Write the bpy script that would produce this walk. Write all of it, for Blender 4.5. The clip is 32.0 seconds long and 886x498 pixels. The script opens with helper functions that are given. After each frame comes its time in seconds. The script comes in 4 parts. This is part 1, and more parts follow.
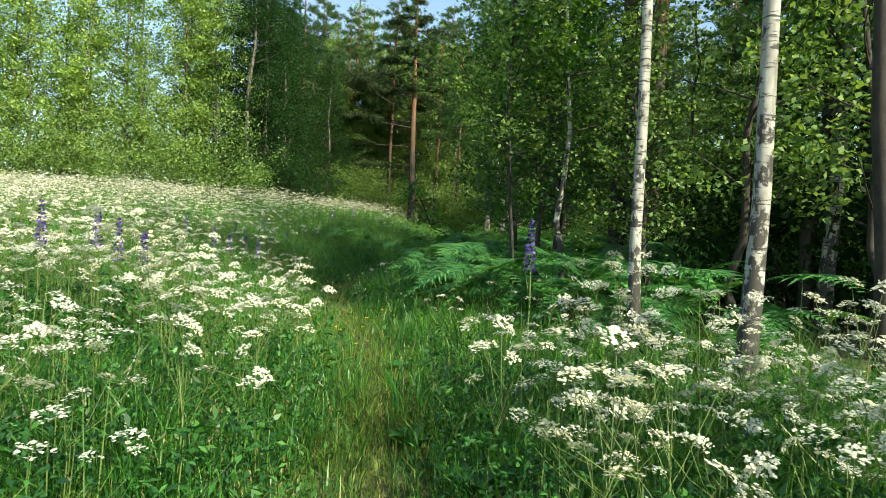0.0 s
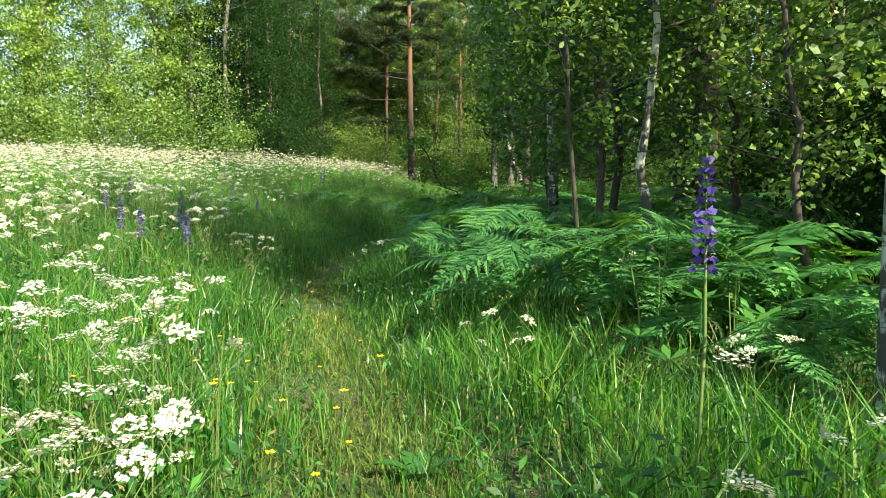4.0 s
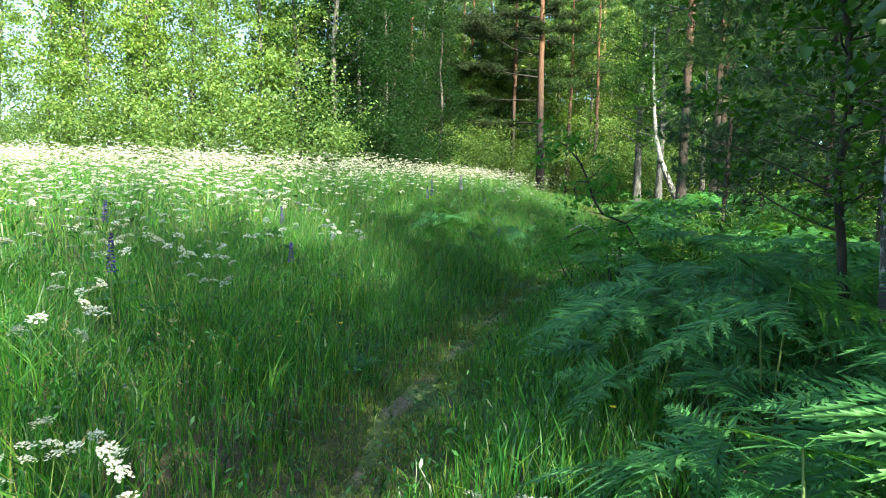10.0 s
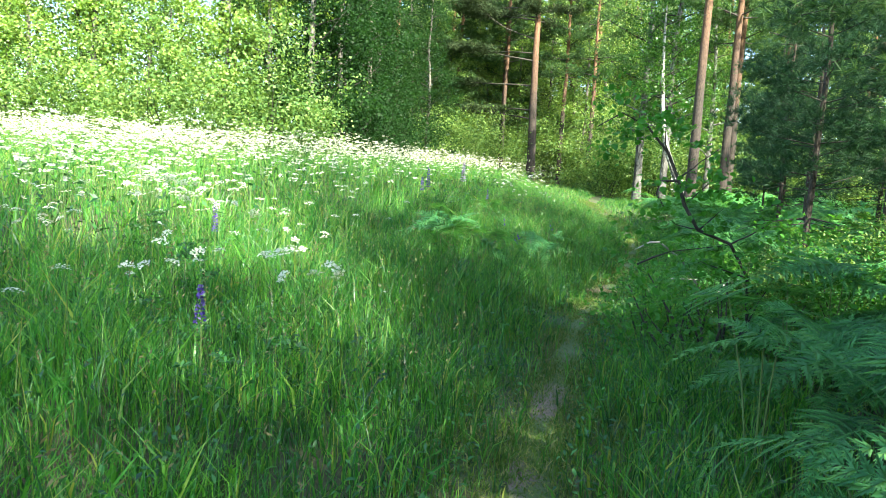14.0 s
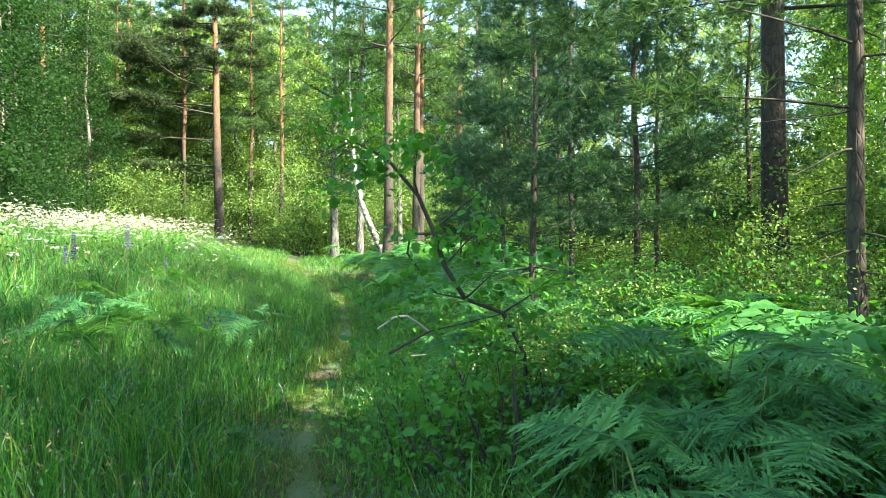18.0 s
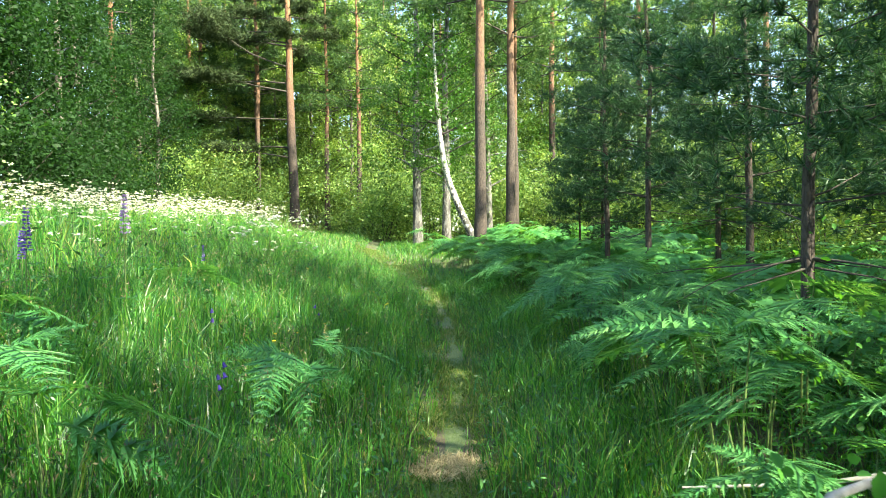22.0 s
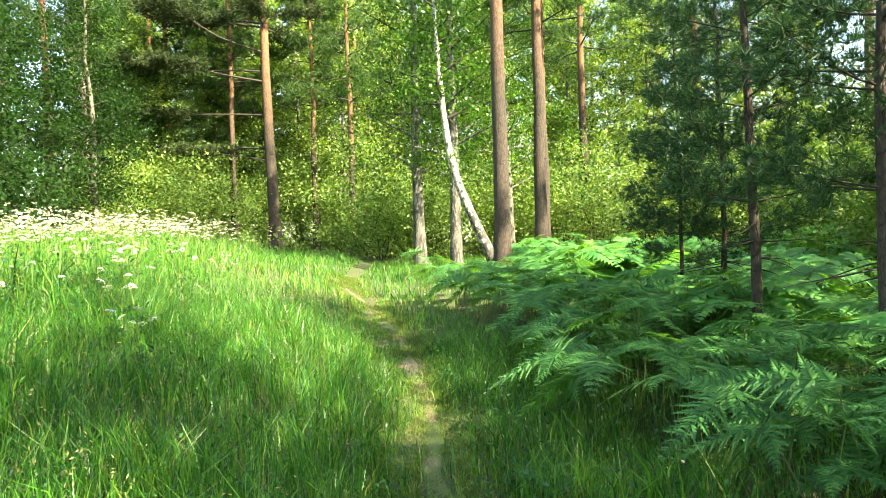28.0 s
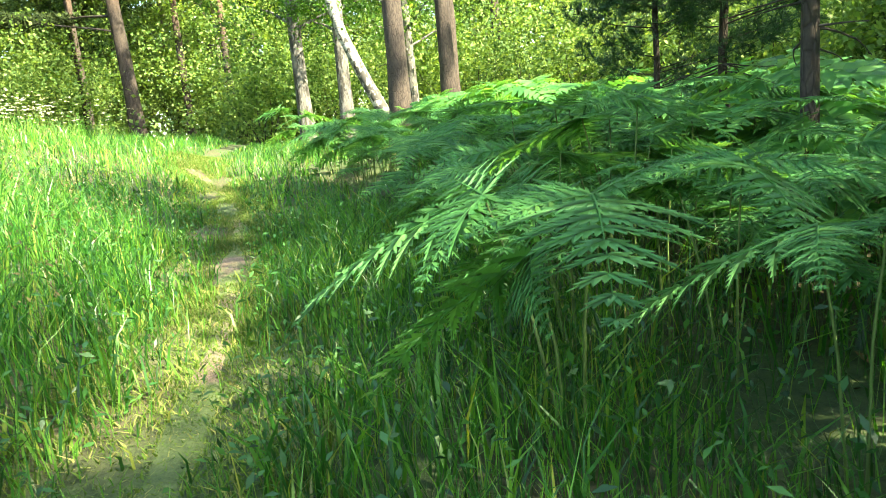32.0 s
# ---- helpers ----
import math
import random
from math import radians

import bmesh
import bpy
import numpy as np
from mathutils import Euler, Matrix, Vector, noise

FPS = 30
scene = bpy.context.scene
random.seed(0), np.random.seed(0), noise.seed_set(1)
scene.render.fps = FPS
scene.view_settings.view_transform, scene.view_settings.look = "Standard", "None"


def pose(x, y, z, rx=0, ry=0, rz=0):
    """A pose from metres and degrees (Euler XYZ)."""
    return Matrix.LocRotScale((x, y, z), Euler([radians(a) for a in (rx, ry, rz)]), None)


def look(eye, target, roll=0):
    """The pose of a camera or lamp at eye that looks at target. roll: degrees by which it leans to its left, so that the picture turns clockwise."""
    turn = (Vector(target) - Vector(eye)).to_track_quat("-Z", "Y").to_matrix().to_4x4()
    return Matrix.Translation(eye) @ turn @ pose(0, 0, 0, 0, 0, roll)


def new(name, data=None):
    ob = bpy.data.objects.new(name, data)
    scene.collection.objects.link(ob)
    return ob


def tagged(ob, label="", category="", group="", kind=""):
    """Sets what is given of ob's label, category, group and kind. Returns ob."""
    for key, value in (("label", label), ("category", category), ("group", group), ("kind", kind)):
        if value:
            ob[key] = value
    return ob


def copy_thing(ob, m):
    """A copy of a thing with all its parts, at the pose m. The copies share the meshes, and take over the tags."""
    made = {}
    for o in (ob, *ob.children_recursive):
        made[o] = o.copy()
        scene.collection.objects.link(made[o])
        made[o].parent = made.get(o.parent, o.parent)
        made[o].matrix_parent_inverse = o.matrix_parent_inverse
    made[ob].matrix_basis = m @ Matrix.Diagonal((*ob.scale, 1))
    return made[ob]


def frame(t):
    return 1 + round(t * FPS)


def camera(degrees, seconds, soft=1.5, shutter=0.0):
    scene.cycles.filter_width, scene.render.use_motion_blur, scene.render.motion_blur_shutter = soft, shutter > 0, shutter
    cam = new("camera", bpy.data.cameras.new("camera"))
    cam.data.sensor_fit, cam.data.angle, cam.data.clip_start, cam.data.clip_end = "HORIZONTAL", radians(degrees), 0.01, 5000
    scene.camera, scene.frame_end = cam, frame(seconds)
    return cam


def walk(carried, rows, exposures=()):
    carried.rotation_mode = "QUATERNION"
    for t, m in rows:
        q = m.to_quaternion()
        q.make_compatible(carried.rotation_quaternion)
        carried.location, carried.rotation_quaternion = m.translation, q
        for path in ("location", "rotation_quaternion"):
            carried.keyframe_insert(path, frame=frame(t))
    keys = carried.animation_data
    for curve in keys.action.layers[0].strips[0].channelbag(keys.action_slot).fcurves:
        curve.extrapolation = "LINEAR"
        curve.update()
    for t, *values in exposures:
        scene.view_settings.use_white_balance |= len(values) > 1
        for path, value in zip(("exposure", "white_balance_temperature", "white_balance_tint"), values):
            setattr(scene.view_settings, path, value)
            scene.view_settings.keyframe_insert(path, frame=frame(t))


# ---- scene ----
# camera: seconds, x, y, z, yaw, pitch, roll
cam = camera(67.8, 32.0, soft=0.8, shutter=0.15)
PATH = [
    (0, 0.075, 0.000, 1.206, 6.45, -0.93, 2.89),
    (0.5, 0.001, 0.424, 1.185, 6.63, -1.58, 2.59),
    (1, -0.142, 0.769, 1.179, 6.53, -2.75, 2.30),
    (1.5, -0.192, 1.255, 1.183, 6.88, -3.27, 2.07),
    (2, -0.205, 1.636, 1.214, 6.99, -3.72, 1.80),
    (2.5, -0.303, 2.076, 1.221, 6.91, -4.00, 1.51),
    (4.5, -0.526, 3.257, 1.261, 6.82, -4.64, -0.00),
    (5, -0.550, 3.626, 1.338, 7.82, -4.67, -0.39),
    (5.5, -0.528, 4.090, 1.385, 10.54, -3.94, -0.39),
    (6, -0.580, 4.516, 1.402, 12.78, -3.91, -0.54),
    (6.5, -0.711, 5.002, 1.455, 13.96, -3.71, -0.50),
    (7, -0.764, 5.433, 1.470, 14.92, -3.81, -0.64),
    (7.5, -0.853, 5.836, 1.478, 15.36, -3.56, 0.03),
    (8, -1.002, 6.240, 1.487, 15.53, -3.57, 0.59),
    (8.5, -1.128, 6.610, 1.540, 15.57, -3.74, 0.70),
    (9, -1.243, 7.039, 1.565, 16.14, -3.56, 1.01),
    (9.5, -1.361, 7.338, 1.571, 16.83, -3.78, 1.07),
    (10, -1.511, 7.688, 1.587, 17.17, -4.29, 1.41),
    (10.5, -1.614, 8.002, 1.612, 17.01, -4.68, 1.39),
    (11, -1.774, 8.380, 1.631, 17.11, -4.99, 1.84),
    (11.5, -2.052, 8.882, 1.618, 17.27, -5.26, 2.51),
    (12, -2.276, 9.225, 1.651, 17.35, -5.55, 2.92),
    (12.5, -2.437, 9.625, 1.676, 17.54, -5.68, 3.34),
    (13, -2.522, 9.973, 1.704, 17.67, -5.87, 3.62),
    (13.5, -2.628, 10.192, 1.689, 17.36, -5.86, 3.50),
    (15.5, -2.768, 10.644, 1.734, 3.69, -2.30, 2.80),
    (16, -2.802, 10.885, 1.739, 1.74, -1.55, 2.43),
    (16.5, -2.801, 11.172, 1.785, -2.00, -0.28, 2.02),
    (17, -2.861, 11.503, 1.769, -7.31, 0.25, 0.78),
    (17.5, -2.928, 11.811, 1.755, -10.20, 0.28, -0.00),
    (18, -2.982, 12.310, 1.738, -10.70, 0.37, -0.17),
    (18.5, -3.017, 12.682, 1.738, -10.09, 0.31, -0.11),
    (19, -3.047, 13.118, 1.722, -9.21, 0.48, -0.31),
    (19.5, -3.034, 13.526, 1.738, -8.57, 0.45, -0.59),
    (20, -3.048, 14.042, 1.740, -7.98, 0.99, -0.86),
    (20.5, -3.099, 14.546, 1.734, -7.30, 0.93, -0.79),
    (21, -3.129, 14.981, 1.767, -6.99, 0.62, -0.88),
    (21.5, -3.155, 15.478, 1.728, -5.98, -0.12, -1.01),
    (22, -3.199, 16.065, 1.733, -4.11, -0.89, -0.77),
    (22.5, -3.228, 16.652, 1.764, -3.57, -1.30, -0.38),
    (23, -3.188, 17.254, 1.830, -3.76, -1.49, -0.39),
    (23.5, -3.135, 17.936, 1.835, -3.72, -1.43, -0.14),
    (24, -3.123, 18.459, 1.853, -3.62, -1.47, -0.44),
    (24.5, -3.051, 19.022, 1.835, -3.63, -1.47, -0.58),
    (25, -2.988, 19.487, 1.861, -3.81, -1.52, -0.61),
    (25.5, -2.965, 19.871, 1.938, -4.05, -0.93, -0.67),
    (27.5, -2.652, 22.190, 2.102, -3.33, -0.67, -1.89),
    (28, -2.555, 22.625, 2.105, -2.91, -0.22, -2.02),
    (28.5, -2.499, 23.024, 2.073, -2.60, -0.42, -1.74),
    (29, -2.468, 23.505, 2.126, -2.62, -0.47, -1.99),
    (29.5, -2.325, 23.946, 2.060, -3.81, -0.75, -2.64),
    (30, -2.182, 24.356, 2.009, -5.09, -1.97, -3.61),
    (30.5, -2.117, 24.729, 1.977, -6.48, -2.88, -4.23),
    (31, -2.051, 25.026, 1.908, -8.14, -4.38, -4.96),
    (31.5, -1.906, 25.531, 1.666, -8.85, -7.69, -5.30),
    (32, -1.832, 25.926, 1.427, -9.46, -10.00, -5.52),
]
walk(cam, [(t, pose(x, y, z, 90 + pitch, 0, yaw) @ pose(0, 0, 0, 0, 0, roll)) for t, x, y, z, yaw, pitch, roll in PATH],
     exposures=[(0, 1.05, 6900, 2), (1, 0.72, 6700, 2), (2.5, 1.05, 6600, 2), (5, 1.65, 7700, 2), (7, 1.25, 7800, 2), (8, 0.9, 6900, 2), (9, 1.6, 6400, 2), (11, 2.0, 6300, 2), (13, 2.4, 6300, 2), (16, 2.6, 6500, 2), (19, 2.7, 6700, 2), (22, 2.6, 6800, 2), (23, 2.65, 6800, 2), (24, 2.4, 6800, 2), (25, 2.55, 7000, 2), (28, 2.75, 8200, 2), (31, 3.0, 8400, 2), (32, 3.0, 7600, 2)])

# world and sun
SUN_TO = Vector((0.56, -0.54, 0.68)).normalized()
world = bpy.data.worlds.new("sky")
scene.world = world
world.use_nodes = True
sky = world.node_tree.nodes.new("ShaderNodeTexSky")
sky.sky_type, sky.sun_disc = "NISHITA", False
sky.sun_elevation = math.asin(SUN_TO.z)
sky.sun_rotation = math.atan2(SUN_TO.x, SUN_TO.y)
world.node_tree.links.new(sky.outputs[0], world.node_tree.nodes["Background"].inputs[0])
world.node_tree.nodes["Background"].inputs[1].default_value = 0.13
sun = new("sun", bpy.data.lights.new("sun", "SUN"))
sun.data.energy, sun.data.angle, sun.data.color = 5.0, radians(0.55), (1.0, 0.93, 0.77)
sun.matrix_world = look(SUN_TO * 60, (0, 0, 0))

# ---------------------------------------------------------------- materials
def nodes_of(name):
    m = bpy.data.materials.new(name)
    m.use_nodes = True
    t = m.node_tree
    return m, t, t.nodes["Principled BSDF"], t.nodes["Material Output"]


def put(t, kind, **inputs):
    n = t.nodes.new(kind)
    for key, value in inputs.items():
        n.inputs[key.replace("_", " ")].default_value = value
    return n


def ramp(t, fac, stops):
    r = t.nodes.new("ShaderNodeValToRGB")
    while len(r.color_ramp.elements) < len(stops):
        r.color_ramp.elements.new(0.5)
    for e, (p, c) in zip(r.color_ramp.elements, stops):
        e.position, e.color = p, (*c, 1)
    t.links.new(fac, r.inputs[0])
    return r.outputs[0]


def mixed(t, fac, a, b, how="MIX"):
    n = t.nodes.new("ShaderNodeMix")
    n.data_type, n.blend_type = "RGBA", how
    for sock, v in ((n.inputs[0], fac), (n.inputs[6], a), (n.inputs[7], b)):
        if hasattr(v, "is_linked"):
            t.links.new(v, sock)
        else:
            sock.default_value = v if isinstance(v, float) else (*v, 1)
    return n.outputs[2]


def coords(t, scale=(1, 1, 1), space="Object"):
    c = t.nodes.new("ShaderNodeTexCoord")
    m = t.nodes.new("ShaderNodeMapping")
    m.inputs["Scale"].default_value = scale
    t.links.new(c.outputs[space], m.inputs[0])
    return m.outputs[0]


def noisy(t, vec, scale, detail=4.0, rough=0.55):
    n = put(t, "ShaderNodeTexNoise", Scale=scale, Detail=detail, Roughness=rough)
    t.links.new(vec, n.inputs["Vector"])
    return n.outputs[0]


def bump(t, height, bsdf, strength=0.4, dist=0.01):
    b = put(t, "ShaderNodeBump", Strength=strength, Distance=dist)
    t.links.new(height, b.inputs["Height"])
    t.links.new(b.outputs[0], bsdf.inputs["Normal"])


def leaf_mat(name, stops, through_colour, share=0.35, rough=0.55, patch=3.0, gloss=0.15):
    """Leaf: colour differs leaf by leaf, plant by plant and in soft patches; light passes through."""
    m, t, b, out = nodes_of(name)
    geo = t.nodes.new("ShaderNodeNewGeometry")
    info = t.nodes.new("ShaderNodeObjectInfo")
    col = ramp(t, geo.outputs["Random Per Island"], stops)
    n = noisy(t, coords(t, space="Object"), patch, 3.0)
    shade = ramp(t, n, [(0.3, (0.72, 0.74, 0.7)), (0.7, (1.15, 1.12, 1.0))])
    col = mixed(t, 1.0, col, shade, "MULTIPLY")
    own = ramp(t, info.outputs["Random"], [(0.0, (0.82, 0.86, 0.85)), (1.0, (1.14, 1.1, 1.0))])
    col = mixed(t, 1.0, col, own, "MULTIPLY")
    t.links.new(col, b.inputs["Base Color"])
    b.inputs["Roughness"].default_value = rough
    b.inputs["Specular IOR Level"].default_value = gloss
    tr = t.nodes.new("ShaderNodeBsdfTranslucent")
    t.links.new(mixed(t, 1.0, col, through_colour, "MULTIPLY"), tr.inputs[0])
    mix = put(t, "ShaderNodeMixShader", Fac=share)
    t.links.new(b.outputs[0], mix.inputs[1])
    t.links.new(tr.outputs[0], mix.inputs[2])
    t.links.new(mix.outputs[0], out.inputs[0])
    return m


def plain_mat(name, c1, c2, scale=20.0, rough=0.7, bumpy=0.3, stretch=(1, 1, 1)):
    m, t, b, _ = nodes_of(name)
    n = noisy(t, coords(t, stretch), scale, 5.0, 0.65)
    t.links.new(ramp(t, n, [(0.3, c1), (0.7, c2)]), b.inputs["Base Color"])
    b.inputs["Roughness"].default_value = rough
    bump(t, n, b, bumpy)
    return m


def birch_bark():
    """White papery bark with dark bars, darker and rougher towards the foot."""
    m, t, b, _ = nodes_of("birch bark")
    white = ramp(t, noisy(t, coords(t, (6, 6, 2)), 1.6), [(0.3, (0.18, 0.175, 0.15)), (0.65, (0.46, 0.45, 0.4))])
    bars = ramp(t, noisy(t, coords(t, (5, 5, 34)), 1.0, 4.0), [(0.57, (0, 0, 0)), (0.63, (1, 1, 1))])
    crust = noisy(t, coords(t, (9, 9, 6)), 1.0, 5.0, 0.65)
    c = t.nodes.new("ShaderNodeTexCoord")
    s = t.nodes.new("ShaderNodeSeparateXYZ")
    t.links.new(c.outputs["Object"], s.inputs[0])
    foot = put(t, "ShaderNodeMapRange")
    for k, v in ((1, 0.3), (2, 3.0), (3, 0.16), (4, -0.02)):
        foot.inputs[k].default_value = v
    t.links.new(s.outputs[2], foot.inputs[0])
    add = t.nodes.new("ShaderNodeMath")
    t.links.new(crust, add.inputs[0])
    t.links.new(foot.outputs[0], add.inputs[1])
    rough = ramp(t, add.outputs[0], [(0.54, (0, 0, 0)), (0.6, (1, 1, 1))])
    col = mixed(t, bars, white, (0.05, 0.045, 0.04))
    col = mixed(t, rough, col, (0.045, 0.042, 0.036))
    t.links.new(col, b.inputs["Base Color"])
    b.inputs["Roughness"].default_value = 0.75
    bump(t, rough, b, 0.5, 0.01)
    return m


def old_birch_bark():
    """Rough dark furrowed bark with pale patches between."""
    m, t, b, _ = nodes_of("old birch bark")
    pale = ramp(t, noisy(t, coords(t, (5, 5, 1.5)), 1.5), [(0.35, (0.1, 0.095, 0.085)), (0.7, (0.36, 0.35, 0.32))])
    crust = ramp(t, noisy(t, coords(t, (7, 7, 2.2)), 1.0, 6.0, 0.7), [(0.42, (0, 0, 0)), (0.56, (1, 1, 1))])
    t.links.new(mixed(t, crust, pale, (0.045, 0.042, 0.036)), b.inputs["Base Color"])
    b.inputs["Roughness"].default_value = 0.9
    bump(t, crust, b, 0.7, 0.02)
    return m


def pine_bark():
    """Grey-brown plates below, thin orange bark above."""
    m, t, b, _ = nodes_of("pine bark")
    v = t.nodes.new("ShaderNodeTexVoronoi")
    v.feature = "DISTANCE_TO_EDGE"
    v.inputs["Scale"].default_value = 17.0
    t.links.new(coords(t, (1.2, 1.2, 0.35)), v.inputs["Vector"])
    n = noisy(t, coords(t, (1, 1, 0.5)), 14.0, 6.0, 0.7)
    low = ramp(t, n, [(0.3, (0.026, 0.02, 0.016)), (0.7, (0.08, 0.06, 0.047))])
    high = ramp(t, n, [(0.3, (0.13, 0.062, 0.032)), (0.7, (0.34, 0.175, 0.09))])
    c = t.nodes.new("ShaderNodeTexCoord")
    s = t.nodes.new("ShaderNodeSeparateXYZ")
    t.links.new(c.outputs["Object"], s.inputs[0])
    w = put(t, "ShaderNodeMapRange")
    w.inputs[1].default_value, w.inputs[2].default_value = 5.0, 11.5
    t.links.new(s.outputs[2], w.inputs[0])
    col = mixed(t, w.outputs[0], low, high)
    crack = ramp(t, v.outputs[0], [(0.0, (0.55, 0.53, 0.52)), (0.12, (1, 1, 1))])
    t.links.new(mixed(t, 1.0, col, crack, "MULTIPLY"), b.inputs["Base Color"])
    b.inputs["Roughness"].default_value = 0.9
    bump(t, crack, b, 0.7, 0.02)
    return m


def ground_mat():
    m, t, b, _ = nodes_of("meadow soil and moss")
    v = coords(t)
    big, fine = noisy(t, v, 0.6, 5.0), noisy(t, v, 24.0, 6.0, 0.7)
    green = ramp(t, fine, [(0.3, (0.018, 0.035, 0.01)), (0.7, (0.06, 0.1, 0.024))])
    brown = ramp(t, fine, [(0.3, (0.03, 0.025, 0.014)), (0.7, (0.11, 0.085, 0.045))])
    t.links.new(mixed(t, ramp(t, big, [(0.42, (0, 0, 0)), (0.62, (1, 1, 1))]), green, brown), b.inputs["Base Color"])
    b.inputs["Roughness"].default_value = 0.95
    bump(t, fine, b, 0.6, 0.03)
    return m


def trail_mat():
    m, t, b, _ = nodes_of("trodden soil")
    v = coords(t)
    big, fine = noisy(t, v, 1.5, 4.0), noisy(t, v, 45.0, 6.0, 0.75)
    soil = ramp(t, fine, [(0.3, (0.08, 0.058, 0.04)), (0.7, (0.26, 0.19, 0.14))])
    moss = ramp(t, fine, [(0.3, (0.04, 0.07, 0.02)), (0.7, (0.12, 0.16, 0.05))])
    t.links.new(mixed(t, ramp(t, big, [(0.52, (0, 0, 0)), (0.6, (1, 1, 1))]), moss, soil), b.inputs["Base Color"])
    b.inputs["Roughness"].default_value = 0.95
    bump(t, fine, b, 0.7, 0.02)
    return m


G1, G2, G3 = (0.014, 0.06, 0.018), (0.042, 0.185, 0.038), (0.145, 0.34, 0.065)
M_GRASS = leaf_mat("grass blades", [(0.0, G1), (0.45, G2), (0.9, G3), (1.0, (0.29, 0.31, 0.09))], (2.0, 1.85, 0.45), 0.45, 0.36, 0.5, 0.5)
M_SHORT = leaf_mat("trodden grass", [(0.0, (0.06, 0.14, 0.02)), (0.7, (0.15, 0.23, 0.05)), (1.0, (0.36, 0.32, 0.15))], (1.4, 1.4, 0.8), 0.3, 0.6, 0.8)
M_HERB = leaf_mat("meadow herb leaves", [(0.0, (0.014, 0.06, 0.02)), (0.7, (0.045, 0.16, 0.04)), (1.0, (0.1, 0.28, 0.06))], (1.5, 1.6, 0.6), 0.35, 0.4, 0.6, 0.45)
M_FERN = leaf_mat("fern fronds", [(0.0, (0.05, 0.19, 0.06)), (0.6, (0.085, 0.275, 0.09)), (1.0, (0.145, 0.36, 0.115))], (2.1, 1.65, 0.65), 0.4, 0.5, 4.0, 0.35)
M_STALK = plain_mat("green stalks", (0.07, 0.12, 0.025), (0.14, 0.2, 0.05), 30, 0.6, 0.1)
M_WHITE = leaf_mat("white florets", [(0.0, (0.72, 0.72, 0.66)), (1.0, (0.84, 0.84, 0.8))], (1.0, 1.0, 0.95), 0.35, 0.7, 30, 0.2)
M_ASPEN = leaf_mat("pale broad leaves", [(0.0, (0.06, 0.13, 0.03)), (0.5, (0.18, 0.31, 0.07)), (1.0, (0.32, 0.44, 0.14))], (1.7, 1.6, 0.5), 0.35, 0.38, 0.35, 0.5)
M_BIRCHLEAF = leaf_mat("birch leaves", [(0.0, (0.02, 0.075, 0.01)), (1.0, (0.09, 0.21, 0.026))], (1.5, 1.6, 0.5), 0.38, 0.38, 0.5, 0.5)
M_BUSH = leaf_mat("bush leaves", [(0.0, (0.06, 0.13, 0.04)), (0.5, (0.14, 0.25, 0.075)), (1.0, (0.28, 0.39, 0.14))], (1.7, 1.6, 0.65), 0.4, 0.5, 0.6, 0.25)
M_NEEDLE = leaf_mat("pine needles", [(0.0, (0.03, 0.075, 0.034)), (1.0, (0.1, 0.175, 0.07))], (1.5, 1.5, 0.8), 0.45, 0.5, 1.0)
M_DARKNEEDLE = leaf_mat("old pine needles", [(0.0, (0.02, 0.04, 0.018)), (1.0, (0.06, 0.085, 0.035))], (1.2, 1.2, 0.7), 0.2, 0.6, 1.0)
M_YOUNGNEEDLE = leaf_mat("young pine needles", [(0.0, (0.018, 0.055, 0.03)), (1.0, (0.055, 0.125, 0.06))], (1.4, 1.5, 0.8), 0.35, 0.5, 1.0, 0.3)
M_BIRCH, M_PINE, M_OLDBIRCH = birch_bark(), pine_bark(), old_birch_bark()
# broad leaves with shade put into the colour, darker than the pale ones
M_SHADELEAF = leaf_mat("shade-coloured broad leaves", [(0.0, (0.016, 0.045, 0.014)), (1.0, (0.028, 0.072, 0.022))], (1.4, 1.6, 0.6), 0.5, 0.5, 0.4)
M_SAPLING = leaf_mat("fresh sapling leaves", [(0.0, (0.05, 0.17, 0.035)), (1.0, (0.1, 0.28, 0.06))], (1.7, 1.7, 0.5), 0.45, 0.45, 3.0)
M_GREYBARK = plain_mat("grey bark", (0.07, 0.06, 0.048), (0.2, 0.18, 0.15), 12, 0.9, 0.6, (1, 1, 0.4))
M_DARKBARK = plain_mat("dark twig bark", (0.018, 0.015, 0.012), (0.06, 0.05, 0.04), 14, 0.9, 0.5, (1, 1, 0.4))
M_DEAD = plain_mat("bleached dead wood", (0.2, 0.18, 0.16), (0.42, 0.39, 0.35), 18, 0.85, 0.4)
M_LUPIN = leaf_mat("violet lupin petals", [(0.0, (0.045, 0.028, 0.2)), (0.7, (0.09, 0.06, 0.32)), (1.0, (0.3, 0.23, 0.5))], (1.0, 1.0, 1.2), 0.25, 0.6, 20)
M_PALELUPIN = leaf_mat("pale lilac lupin petals", [(0.0, (0.28, 0.16, 0.5)), (1.0, (0.55, 0.4, 0.68))], (1.0, 1.0, 1.1), 0.25, 0.6, 20)
M_YELLOW = leaf_mat("yellow petals", [(0.0, (0.7, 0.45, 0.02)), (1.0, (0.82, 0.6, 0.03))], (1.0, 0.9, 0.4), 0.2, 0.4, 20)
M_GROUND, M_TRAIL = ground_mat(), trail_mat()
M_SEED = leaf_mat("grass flower heads", [(0.0, (0.16, 0.13, 0.07)), (1.0, (0.34, 0.3, 0.16))], (1.2, 1.1, 0.8), 0.3, 0.7, 2.0)
M_STRAW = leaf_mat("dry straw", [(0.0, (0.3, 0.24, 0.14)), (1.0, (0.55, 0.46, 0.3))], (1.0, 0.9, 0.6), 0.2, 0.8, 6.0)
